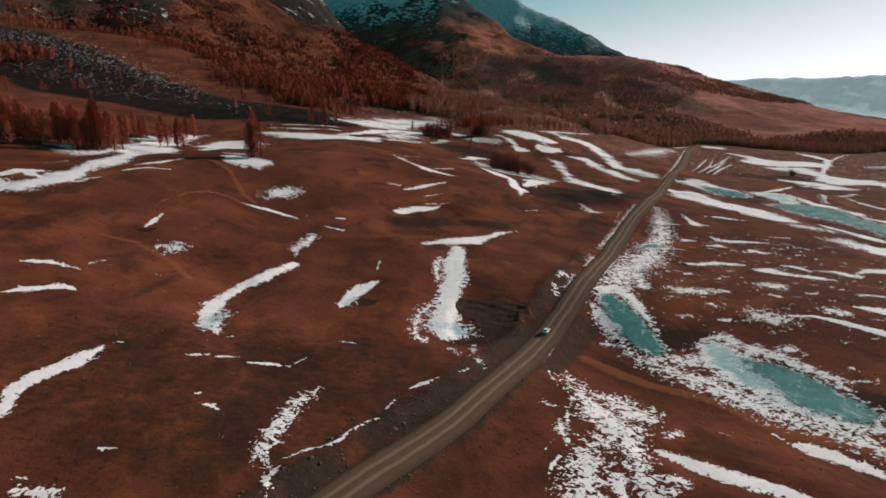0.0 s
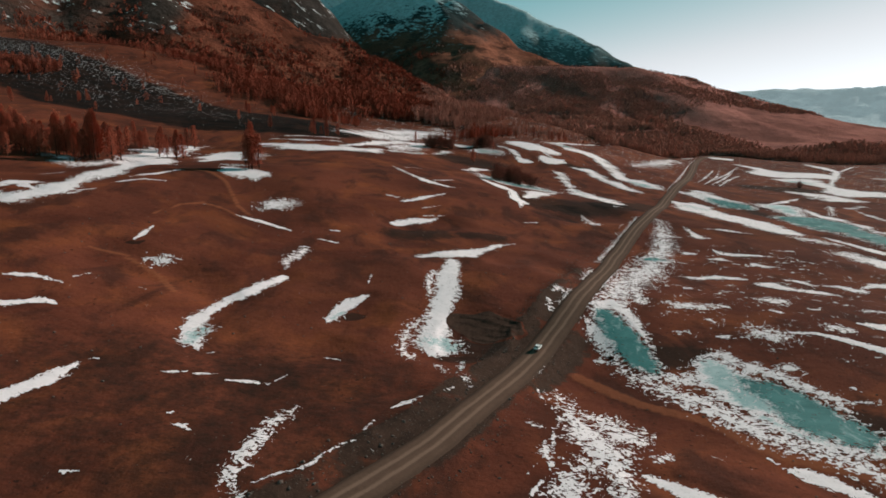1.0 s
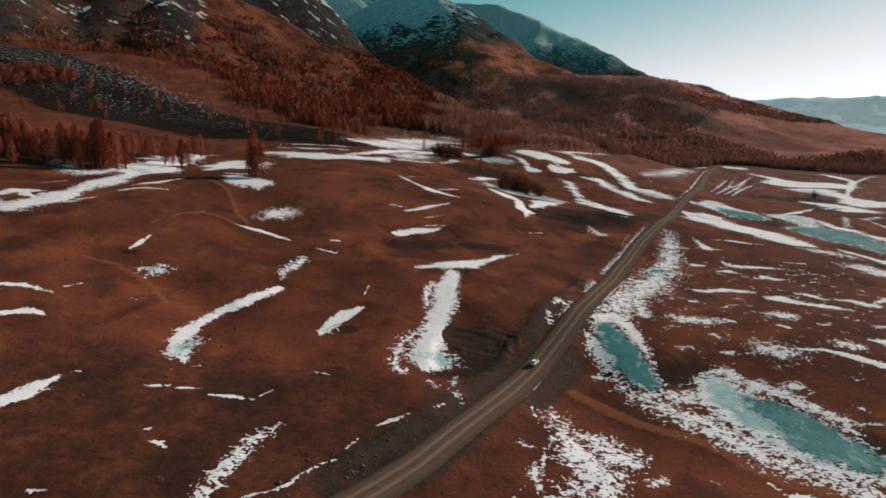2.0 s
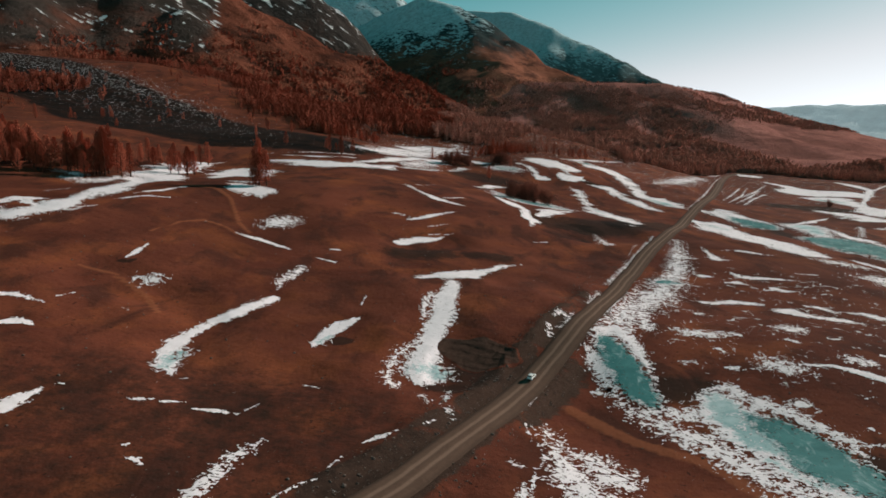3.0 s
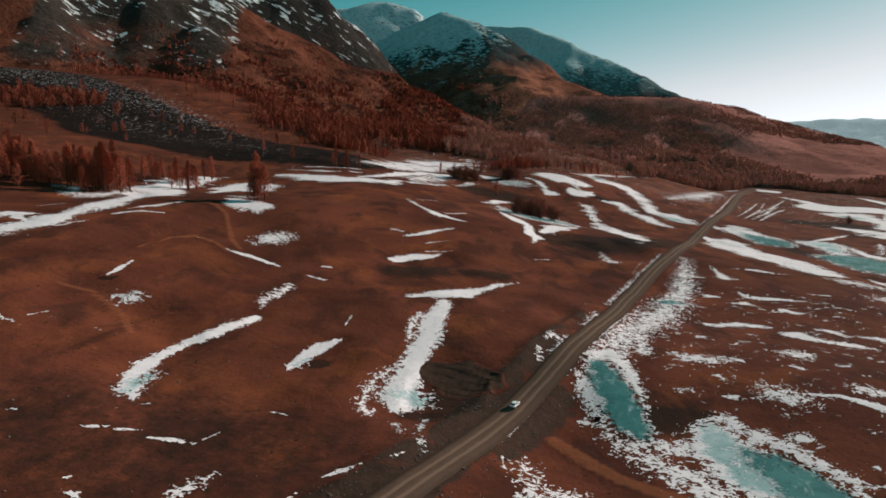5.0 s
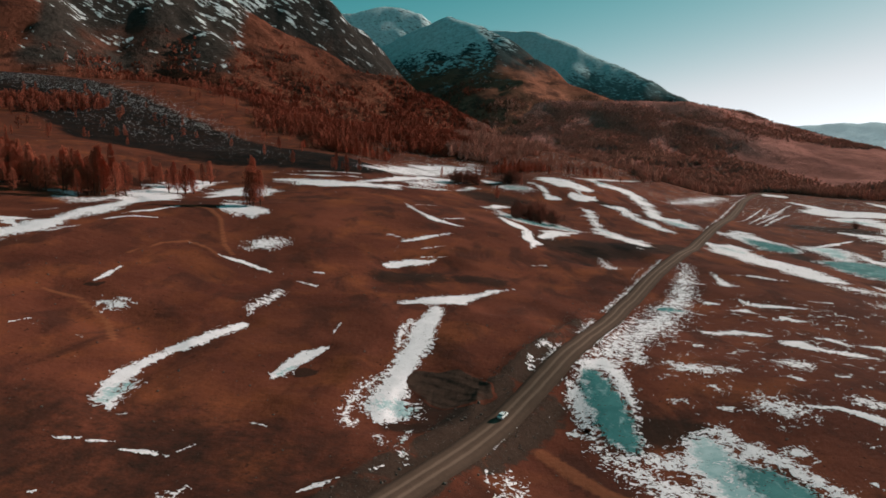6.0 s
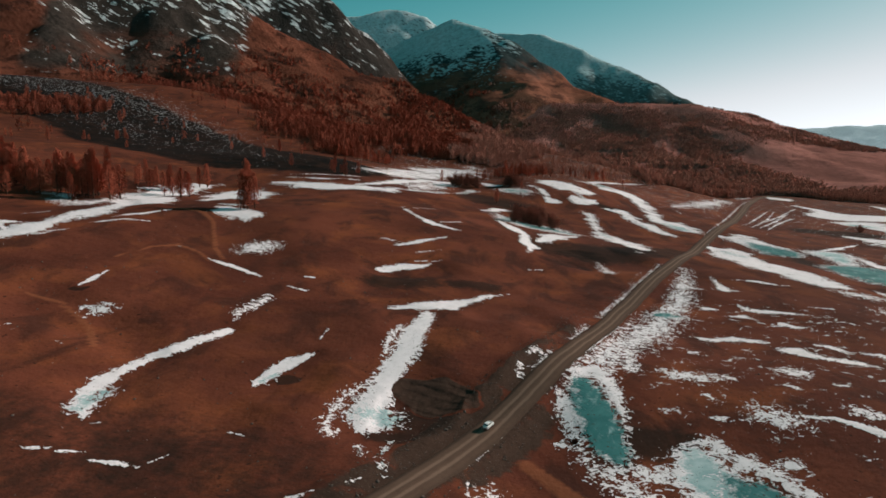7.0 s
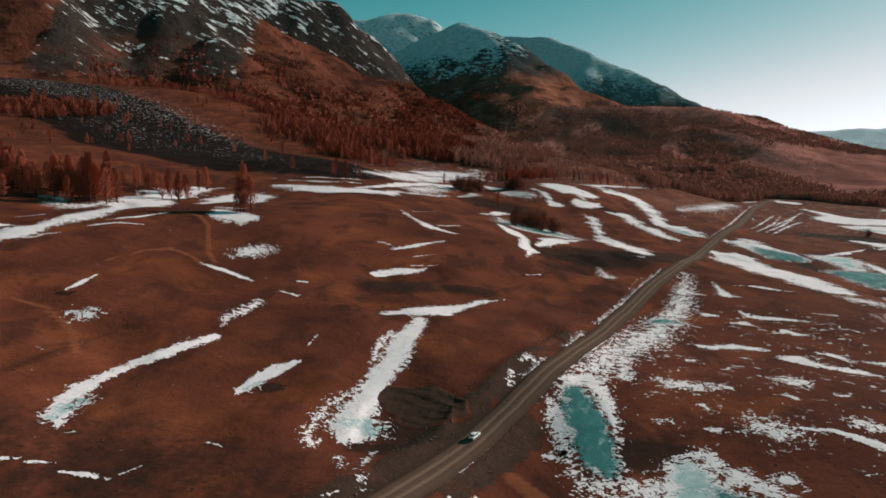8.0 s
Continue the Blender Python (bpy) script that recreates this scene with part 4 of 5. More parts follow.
def ground_at(x, y):
    """Height of the ground sheet's own triangles."""
    x, y = np.asarray(x, float), np.asarray(y, float)
    i = np.clip(np.searchsorted(XS, x, side="right") - 1, 0, len(XS) - 2)
    j = np.clip(np.searchsorted(YS, y, side="right") - 1, 0, len(YS) - 2)
    u, v = (x - XS[i]) / (XS[i + 1] - XS[i]), (y - YS[j]) / (YS[j + 1] - YS[j])
    a, b, c, d = GZ[i, j], GZ[i + 1, j], GZ[i + 1, j + 1], GZ[i, j + 1]
    return np.where(u >= v, a + u * (b - a) + v * (c - b), a + v * (d - a) + u * (c - d))


PATHS = np.maximum(PATHS, 0.8 * smooth(430, 600, GX) * smooth(1080, 1250, GY))      # paler ground below the ridge
side_d = beside_road(GX, GY)[0]
side_d = side_d.reshape(GX.shape)
a = np.abs(side_d)
GRAVEL = np.where(side_d < 0, smooth(14.5, 10.0, a), smooth(7.5, 5, a) * 0.8) * (0.35 + 0.6 * smooth(300, 200, GY))
GRAVEL = GRAVEL * np.clip(0.8 + 0.9 * fbm(GX, GY, 11, 3, 8), 0.15, 1.2)
GRAVEL = np.maximum(GRAVEL, 0.85 * smooth(-2.5, 1.5, stroke_depth(GX, GY, ((9.5, 201, 6), (16, 199, 7.5), (25, 197, 5)))))      # eroded cutting above the road
GRAVEL = np.maximum(GRAVEL, 1.1 * smooth(-2.5, 1.5, stroke_depth(GX, GY, ((31, 204, 3), (27, 194, 5), (21, 183, 4), (16, 176, 2)))))      # its fan of scree
GRAVEL = np.maximum(GRAVEL, 0.75 * smooth(-5.0, 2.0, stroke_depth(GX, GY, ((28, 158, 1), (34, 170, 3), (40, 183, 3.5), (46, 197, 2))) + 2.5 * fbm(GX, GY, 8, 3, 5)))      # trampled verge
# near-black ground on the left slope, then two smaller dark patches
DARK_SLOPE = smooth(-45, 25, stroke_depth(GX, GY, ((-700, 940, 90), (-460, 800, 70), (-330, 695, 82), (-215, 628, 72), (-120, 592, 34))))
DARK_SLOPE = np.maximum(DARK_SLOPE, np.clip(np.maximum(blob(GX, GY, 72, 385, 30, 20, 0.9), blob(GX, GY, 112, 420, 22, 24, 0.9)), 0, 0.45))
DAMP_SHADE = np.maximum(DAMP_SHADE, 0.53 * smooth(0.0, 0.8, blob(GX, GY, -42, 132, 88, 58, 0.0)))      # darker turf in the near foreground
FROST_HAZE = smooth(-50, 40, stroke_depth(GX, GY, ((-720, 985, 66), (-560, 930, 60), (-440, 866, 50), (-330, 800, 36), (-250, 740, 14)))) * 0.62
FROST_HAZE = np.maximum(FROST_HAZE, smooth(-60, 60, stroke_depth(GX, GY, ((-560, 840, 60), (-300, 690, 60), (-170, 610, 40)))) * 0.5)
# far valley floor: snow flecks thickened to brighten it in place of haze
FROST_HAZE = np.maximum(FROST_HAZE, 0.9 * smooth(900, 1500, GX) * smooth(700, 1200, GY))
FROST_HAZE = np.maximum(FROST_HAZE, 0.48 * smooth(520, 760, np.hypot(GX, GY)) * (GX > -140))
FROST_HAZE = np.maximum(FROST_HAZE, 0.45 * smooth(0.0, 0.5, blob(GX, GY, 150, 250, 95, 90, 0)))

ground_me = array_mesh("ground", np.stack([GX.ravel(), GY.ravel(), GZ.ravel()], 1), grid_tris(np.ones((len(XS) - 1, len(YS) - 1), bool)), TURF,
                       {"gravel": GRAVEL, "dark_slope": DARK_SLOPE, "damp_shade": DAMP_SHADE, "frost_haze": FROST_HAZE, "path": PATHS})
tagged(new("ground", ground_me), "rust-brown dry autumn steppe rising gently to a mountain foot", "ground", kind="structure")

# ---- the mountains ----
MOUNTAINS = []


def crest_height(x, y, crests, fall, seed, rough):
    """Ridges that fall away steeply near the crest and fan out at the foot."""
    best = np.full(np.shape(x), -1e6)
    bend = 1 + 0.25 * fbm(x, y, 380, 3, seed)
    for crest in crests:
        for (ax, ay, az), (bx, by, bz) in zip(crest[:-1], crest[1:]):
            dx, dy = bx - ax, by - ay
            t = np.clip(((x - ax) * dx + (y - ay) * dy) / (dx * dx + dy * dy), 0, 1)
            d = np.hypot(x - ax - t * dx, y - ay - t * dy)
            d = (np.sqrt(d * d + 45 * 45) - 45) * bend
            best = np.maximum(best, (az + (bz - az) * t + 70) * np.exp(-d / fall) - 70)
    top = max(c[2] for crest in crests for c in crest)
    low = np.clip((top - best) / top, 0, 1)
    ribs = np.abs(fbm(x, y, 260, 4, seed + 1)) * 2
    return best + rough * (0.45 - ribs) * (0.1 + low * (1 - low) * 3) + rough * 0.22 * fbm(x, y, 60, 3, seed + 2)


def mountain(name, crests, fall, reach, step, material, label, seed, rough, rocky=None):
    c = np.array([p for crest in crests for p in crest])
    xs = np.arange(c[:, 0].min() - reach, c[:, 0].max() + reach, step)
    ys = np.arange(c[:, 1].min() - reach, min(c[:, 1].max() + reach, 4950), step)
    x, y = np.meshgrid(xs, ys, indexing="ij")
    z = crest_height(x, y, crests, fall, seed, rough)
    over = z > ground_at(x, y) - 6
    keep = over[:-1, :-1] | over[1:, :-1] | over[:-1, 1:] | over[1:, 1:]
    v, f, _ = compact(np.stack([x.ravel(), y.ravel(), z.ravel()], 1), grid_tris(keep))
    MOUNTAINS.append((crests, fall, seed, rough))
    rock = rocky(v[:, 0], v[:, 1], v[:, 2]) if rocky else np.ones(len(v))
    return tagged(new(name, array_mesh(name, v, f, material, {"rock": rock})), label, "mountain", kind="structure")


CRAG = mountain_material("crag_mountain", (0.13, 0.05, 0.030), (0.036, 0.030, 0.027), 330, 640, 0.0, streaky=3.0, least=1.29, clumps=1.6)
ROCKY = mountain_material("rocky_mountain", (0.172, 0.059, 0.037), (0.044, 0.034, 0.029), 230, 560, 0.0, streaky=3.0, least=1.30, patchy=0.9, clumps=1.7)
# next three: teal of haze and shade put into snow and rock
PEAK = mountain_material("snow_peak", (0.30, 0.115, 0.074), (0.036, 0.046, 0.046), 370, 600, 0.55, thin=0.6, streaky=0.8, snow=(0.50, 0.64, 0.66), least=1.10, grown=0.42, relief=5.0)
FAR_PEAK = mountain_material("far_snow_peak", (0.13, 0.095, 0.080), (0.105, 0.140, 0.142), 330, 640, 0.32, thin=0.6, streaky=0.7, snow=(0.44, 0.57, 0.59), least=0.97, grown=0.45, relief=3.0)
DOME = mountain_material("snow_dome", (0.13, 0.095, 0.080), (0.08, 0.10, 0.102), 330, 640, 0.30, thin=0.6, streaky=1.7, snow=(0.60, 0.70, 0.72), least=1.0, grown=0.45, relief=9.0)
# grass lightened to stand in for haze before the ridge
WOODED = mountain_material("wooded_ridge", (0.44, 0.182, 0.150), (0.05, 0.03, 0.024), 900, 1200, 0.0, relief=6.0, patchy=0.2)
# hills tinted with haze and made to glow for the bright air
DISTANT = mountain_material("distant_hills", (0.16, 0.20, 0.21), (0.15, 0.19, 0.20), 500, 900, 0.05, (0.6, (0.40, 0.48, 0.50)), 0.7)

mountain("mountain_near", [[(-2300, 1000, 980), (-1280, 1450, 740), (-990, 1530, 600), (-802, 1560, 508), (-678, 1600, 440), (-563, 1657, 366), (-438, 1729, 318), (-298, 1783, 256), (-209, 1808, 212), (-117, 1819, 160)],
                           [(-1280, 1450, 740), (-1010, 1330, 480), (-860, 1230, 310)], [(-802, 1560, 508), (-640, 1440, 330), (-520, 1360, 215)]],
         400, 1300, 9, ROCKY, "brown mountain flank with dark scree and snow streaks", 1, 26, lambda x, y, z: smooth(-470, -580, x + 0.35 * (y - 1400)) * smooth(-1000, -900, x + 0.35 * (y - 1400)) * smooth(165, 225, z))
mountain("mountain_rocky", [[(-1700, 1800, 900), (-1089, 1923, 690), (-835, 2053, 600), (-698, 2129, 570), (-586, 2196, 566), (-509, 2269, 492), (-440, 2355, 425)]], 330, 900, 12, CRAG,
         "dark rocky mountain ridge streaked with snow", 4, 26)
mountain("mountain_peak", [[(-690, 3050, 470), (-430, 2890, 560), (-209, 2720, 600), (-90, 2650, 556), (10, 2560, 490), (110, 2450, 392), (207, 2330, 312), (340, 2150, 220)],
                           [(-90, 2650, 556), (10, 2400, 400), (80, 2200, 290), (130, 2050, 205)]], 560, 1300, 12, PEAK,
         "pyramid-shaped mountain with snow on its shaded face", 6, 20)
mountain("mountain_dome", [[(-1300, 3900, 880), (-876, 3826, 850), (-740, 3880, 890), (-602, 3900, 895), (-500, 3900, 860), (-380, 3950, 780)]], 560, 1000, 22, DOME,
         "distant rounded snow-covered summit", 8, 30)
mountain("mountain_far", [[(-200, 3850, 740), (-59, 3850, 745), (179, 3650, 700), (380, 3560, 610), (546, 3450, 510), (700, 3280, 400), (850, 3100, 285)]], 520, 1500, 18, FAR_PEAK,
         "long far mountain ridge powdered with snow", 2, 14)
mountain("ridge_wooded", [[(150, 2020, 215), (330, 2000, 212), (547, 1975, 205), (700, 2080, 184), (853, 2180, 136), (1041, 2320, 66), (1243, 2360, -20), (1400, 2380, -50)]], 560, 1200, 12, WOODED,
         "low wooded ridge running down into the valley", 5, 14)
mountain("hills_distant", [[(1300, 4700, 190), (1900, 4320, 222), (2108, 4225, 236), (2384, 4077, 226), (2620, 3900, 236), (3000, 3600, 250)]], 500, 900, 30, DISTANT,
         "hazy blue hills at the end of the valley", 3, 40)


def land_at(x, y):
    z = ground_at(x, y)
    for crest, slope, seed, rough in MOUNTAINS:
        z = np.maximum(z, crest_height(x, y, crest, slope, seed, rough))
    return z


# ---- the road ----
st = stations(ROAD_LINE, 2.0)
tan = np.gradient(st, axis=0)
tan /= np.hypot(*tan.T)[:, None]
offs = np.array([-4.9, -4.2, -3.1, -2.1, -1.3, -0.6, 0, 0.6, 1.3, 2.1, 3.1, 4.2, 4.9])
prof = np.array([-0.55, -0.10, 0.02, 0.06, 0.0, 0.08, 0.12, 0.08, 0.0, 0.06, 0.02, -0.10, -0.55])
rz = np.interp(np.arange(len(st)) * 2.0, np.arange(len(ROAD)) * 4.0, ROAD_Z)
wav = 0.35 * fbm(st[:, 0], st[:, 1], 18, 2, 4)
width = 1 + 0.06 * fbm(st[:, 0], st[:, 1], 25, 2, 6)
rx = st[:, 0:1] + tan[:, 1:2] * (offs[None] * width[:, None] + wav[:, None])
ry = st[:, 1:2] - tan[:, 0:1] * (offs[None] * width[:, None] + wav[:, None])
rh = rz[:, None] + prof[None] + 0.05 * fbm(rx, ry, 3, 2, 9)
road_me = array_mesh("road", np.stack([rx.ravel(), ry.ravel(), rh.ravel()], 1), grid_tris(np.ones((len(st) - 1, len(offs) - 1), bool))[:, ::-1], ROAD_MAT,
                     {"across": np.repeat(offs[None], len(st), 0)})
tagged(new("road", road_me), "unpaved gravel road with pale wheel tracks", "road", kind="structure")


# ---- snow drifts and frozen ponds ----
# how far each kind frays at its edge (in half-widths, least, most)
FRAY = {"drift": (0.30, 0.4, 2.2), "sheet": (0.27, 0.4, 2.4), "band": (0.6, 1.0, 6.0), "speck": (0.62, 0.7, 4.0), "thin": (0.55, 0.35, 1.2), "rim": (0.5, 1.5, 3.5),
        "pond": (0.45, 1.4, 3.2), "ice": (0.6, 0.6, 4.0), "glaze": (0.32, 1.8, 3.5), "crust": (0.9, 1.0, 3.0), "gully": (0.8, 0.4, 1.0)}


# how far gaps eat into each kind
LACE = {"drift": 1.0, "sheet": 0.9, "band": 1.3, "speck": 2.1, "thin": 1.1, "rim": 1.3, "gully": 1.3, "crust": 1.3, "ice": 1.2, "pond": 1.1, "glaze": 1.4}


# how firm the middle of each kind is
FIRM = {"drift": 1.6, "sheet": 1.75, "band": 1.2, "speck": 1.2, "thin": 1.6, "rim": 1.5, "gully": 1.2}


def patch(name, line, kind, material, label, category, group, lift):
    """A thin sheet of old snow, ice or shade tint lying on the ground, firm inside and frayed outwards."""
    p = np.array(line)
    dist = float(np.hypot(p[:, 0].mean(), p[:, 1].mean()))
    cell = min(max(dist / 400, 0.4), 1.8)
    w = float(np.mean(p[:, 2]))
    share, least, most = FRAY[kind]
    fray = min(max(share * w, least), most) * (1 + 0.5 * min(max((dist - 250) / 250, 0), 1))
    r = p[:, 2].max() * 1.2 + fray * 2.2 + 1.0
    xs, ys = np.arange(p[:, 0].min() - r, p[:, 0].max() + r, cell), np.arange(p[:, 1].min() - r, p[:, 1].max() + r, cell)
    x, y = np.meshgrid(xs, ys, indexing="ij")
    run = p[-1, :2] - p[0, :2]
    run = run / (np.hypot(*run) + 1e-6)
    u, q = (x * run[0] + y * run[1]) * 0.45, y * run[0] - x * run[1]     # uneven along its length
    f = stroke_depth(x, y, line) - {"drift": 0.28, "sheet": 0.18, "speck": 0.32, "thin": 0.38, "rim": 0.15}.get(kind, 0.08) * w + 0.45 * w * fbm(u, q, max(3.0, w * 1.1), 4, 4, 0.6)
    deep = f / fray
    flat = kind in ("pond", "ice", "glaze", "crust")
    z = ground_at(x, y) + lift + np.clip(deep * 0.05, 0.0, 0.08 if not flat else 0.02)
    on = deep > -2.2
    keep = on[:-1, :-1] | on[1:, :-1] | on[:-1, 1:] | on[1:, 1:]
    if not keep.any():
        return None
    v, t, used_v = compact(np.stack([x.ravel(), y.ravel(), z.ravel()], 1), grid_tris(keep))
    fields = {"lace": np.full(len(v), LACE.get(kind, 0.8)), "deep": np.clip(deep.ravel()[used_v], -2.5, FIRM.get(kind, 4.0)), "far": np.full(len(v), min(max((dist - 250) / 250, 0), 1) * (0.3 if flat else 1))}
    return tagged(new(name, array_mesh(name, v, t, material, fields)), label, category, group)


KIND_LABELS = {"sheet": "bright snow sheet spread over an open slope", "drift": "wind-packed white snow drift lying in a grassy hollow", "band": "broad bright snow field below the wooded slope",
               "speck": "patchy melting snow with grass showing through", "thin": "thin streak of snow on rusty turf",
               "glaze": "pale snow-glazed ice sheet on a frozen pond", "rim": "white snow rim round a frozen pond", "gully": "small snow remnant in an eroded gully"}
LIFT = {"rim": 0.03, "sheet": 0.06, "glaze": 0.10, "crust": 0.16, "speck": 0.05, "band": 0.04, "drift": 0.07, "thin": 0.06, "gully": 0.06, "ice": 0.12, "pond": 0.16}
for kind, line in SNOW:
    if kind in ("soak", "path"):
        continue
    if kind == "pond":
        patch("frozen_pond", line, kind, POND_ICE, "teal frozen pond with snow-dusted ice in a hollow", "frozen pond", "frozen ponds", LIFT[kind])
    elif kind == "glaze":
        patch("frozen_pond", line, kind, GLAZE, KIND_LABELS[kind], "frozen pond", "frozen ponds", LIFT[kind])
    elif kind == "crust":
        # bluish sheet that paints shade on drift ends; also covers gully ice
        patch("teal_patch", line, kind, SHADE_ICE, "bluish sheet for painted shade on drift ends and for gully ice", "ice", "ice patches", LIFT[kind])
    elif kind == "ice":
        patch("teal_patch", line, kind, MELT_ICE, "pale teal ice glazing a snowy hollow", "ice", "ice patches", LIFT[kind])
    else:
        patch("snow_patch", line, kind, OLD_SNOW, KIND_LABELS[kind], "snow patch", "snow patches", LIFT[kind])

# ---- the cut bank: ledges of bare soil above the road ----
cx, cy = np.meshgrid(np.arange(-2, 34, 0.35), np.arange(172, 212, 0.35), indexing="ij")
zone = smooth(-1.5, 2.5, stroke_depth(cx, cy, ((9.5, 201, 6), (16, 199.5, 8), (22, 199, 6.5), (26, 198, 3))) + 1.6 * fbm(cx, cy, 9, 3, 2))
zone = zone * smooth(5.5, 8.0, np.abs(beside_road(cx, cy)[0]).reshape(cx.shape))
up = (cy + 0.30 * cx + 1.8 * fbm(cx, cy, 15, 3, 6)) / 3.4
step = up - np.floor(up)
ledge = 0.55 + 0.45 * fbm(cx + 31 * np.floor(up), cy, 6, 2, 12)        # each ledge runs out here and there
stair = (smooth(0.82, 1.0, step) - step) * 0.26 * np.clip(ledge, 0.0, 1.2)
cz = ground_at(cx, cy) + 0.04 + smooth(0.0, 0.5, zone) * (0.22 + stair + 0.09 * fbm(cx, cy, 2.2, 3, 3))
on = zone > 0.02
keep = on[:-1, :-1] & on[1:, :-1] & on[:-1, 1:] & on[1:, 1:]
bv, bt, bu = compact(np.stack([cx.ravel(), cy.ravel(), cz.ravel()], 1), grid_tris(keep))
soil = smooth(0.0, 0.5, zone.ravel()[bu]) * (0.7 + 0.3 * smooth(-0.05, -0.25, stair.ravel()[bu]))
bank = array_mesh("cut_bank", bv, bt, TURF, {"gravel": soil, "dark_slope": 0 * soil, "damp_shade": 0 * soil, "frost_haze": 0 * soil, "path": 0 * soil})
tagged(new("cut_bank", bank), "eroded dark soil bank with ledges above the road", "earth bank", kind="structure")


# ---- larches ----
def part(name, bm_or_mesh, material, parent, label=""):
    me = bm_or_mesh
    if isinstance(me, bmesh.types.BMesh):
        me = bpy.data.meshes.new(name)
        bm_or_mesh.to_mesh(me)
        bm_or_mesh.free()
        me.materials.append(material)
    ob = new(name, me)
    ob.parent = parent
    if label:
        ob["label"] = label
    return ob


def tube(points, radii, sides):
    """A tapered tube along points; returns verts and triangles."""
    v, t = [], []
    for (x, y, z), r in zip(points, radii):
        for k in range(sides):
            w = 2 * math.pi * k / sides
            v.append((x + r * math.cos(w), y + r * math.sin(w), z))
    for i in range(len(points) - 1):
        for k in range(sides):
            a, b = i * sides + k, i * sides + (k + 1) % sides
            t += [(a, b, b + sides), (a, b + sides, a + sides)]
    return np.array(v), np.array(t)


TETRA_V = np.array([(1, 0, -0.6), (-0.5, 0.87, -0.6), (-0.5, -0.87, -0.6), (0, 0, 1.2)], float)
TETRA_T = np.array([(0, 1, 3), (1, 2, 3), (2, 0, 3), (1, 0, 2)])


def gather(pieces):
    vs, ts, n = [], [], 0
    for v, t in pieces:
        vs.append(v)
        ts.append(t + n)
        n += len(v)
    return np.vstack(vs), np.vstack(ts)


def larch_shapes(seed, height, limbs, tufts, sides, spread=0.17, bare=0.12, blunt=0.0):
    """Trunk with limbs, and a narrow ragged crown of needle tufts."""
    rng = np.random.RandomState(seed)
    lean = rng.uniform(-0.02, 0.02, 2)
    levels = np.linspace(0, 1, 6 if sides > 3 else 3)
    spine = [(lean[0] * height * l * l, lean[1] * height * l * l, height * l) for l in levels]
    wood = [tube(spine, [0.02 * height * (1 - 0.93 * l) for l in levels], sides)]
    crown = []
    for i in range(limbs):
        l = bare + (0.98 - bare) * (i + rng.rand()) / limbs
        w = i * 2.4 + rng.uniform(-0.5, 0.5)
        taper = ((1 - l) ** 0.75 + 0.06) * (1 - blunt) + blunt * 0.9 * math.sqrt(max(1 - l, 0.03))
        reach = height * spread * taper * rng.uniform(0.55, 1.25) * min(1, 0.45 + 2.2 * (l - bare))
        root = np.array([lean[0] * height * l * l, lean[1] * height * l * l, height * l])
        tip = root + np.array([math.cos(w) * reach, math.sin(w) * reach, reach * rng.uniform(-0.25, 0.35)])
        if sides > 3:
            wood.append(tube([root, tip], [0.0045 * height, 0.001 * height], 3))
        for k in range(tufts):
            u = 0.35 + 0.7 * (k + rng.rand() * 0.8) / tufts
            at = root + (tip - root) * u + rng.normal(0, 0.02 * height, 3)
            size = height * rng.uniform(0.010, 0.021) * (1.0 if sides > 3 else 4.0)
            kind_v, kind_t = (TETRA_V, TETRA_T)
            shape = kind_v * rng.uniform(0.6, 1.3, (len(kind_v), 1)) * (size, size, size * rng.uniform(0.7, 1.3))
            crown.append((shape + at, kind_t))
    return gather(wood), gather(crown)


def make_tree(seed, height, limbs=64, tufts=4, spread=0.17, needles=None, label="slender larch with rust-red autumn needles", bare=0.12):
    (wv, wt_), (cv, ct) = larch_shapes(seed, height, limbs, tufts, 6, spread, bare, 0.5)
    tree = tagged(new("larch_tree"), label, "tree", "larches at the wood's edge")
    part("trunk", array_mesh("trunk", wv, wt_, BARK), BARK, tree)
    part("crown", array_mesh("crown", cv, ct, needles or NEEDLES, None, False), NEEDLES, tree)
    return tree


def make_shrub(seed, height):
    """A many-stemmed leafless thicket."""
    rng = np.random.RandomState(seed)
    wood, twigs = [], []
    for _ in range(26):
        w, r = rng.uniform(0, 6.28), height * rng.uniform(0.0, 0.6)
        base = np.array([math.cos(w) * r * 0.45, math.sin(w) * r * 0.45, -0.3])
        h = height * rng.uniform(0.55, 1.0) * (1 - 0.5 * (r / height))
        top = np.array([math.cos(w) * r, math.sin(w) * r, h])
        wood.append(tube([base, (base + top) / 2 + rng.normal(0, 0.02 * height, 3), top], [0.010 * height, 0.006 * height, 0.001 * height], 4))
        for _ in range(30):
            u = rng.uniform(0.25, 1.05)
            at = base + (top - base) * u + rng.normal(0, 0.05 * height, 3)
            s = height * rng.uniform(0.010, 0.026)
            twigs.append((TETRA_V * rng.uniform(0.5, 1.4, (4, 1)) * (s, s, s * 1.6) + at, TETRA_T))
    shrub = tagged(new("thicket"), "dark leafless thicket of many thin stems beside snow", "shrub", "thickets on the knolls")
    part("brush", array_mesh("brush", *gather(wood), BARK), BARK, shrub)
    part("crown", array_mesh("crown", *gather(twigs), TWIGS, None, False), TWIGS, shrub)
    return shrub


MODELS = [make_tree(40 + i, h, 66, 9, s * 1.25, BACKLIT_NEEDLES, bare=0.16) for i, (h, s) in enumerate(((19, 0.20), (17, 0.24), (21, 0.18), (15, 0.25), (18, 0.22), (13, 0.27)))]
used = [False] * len(MODELS)


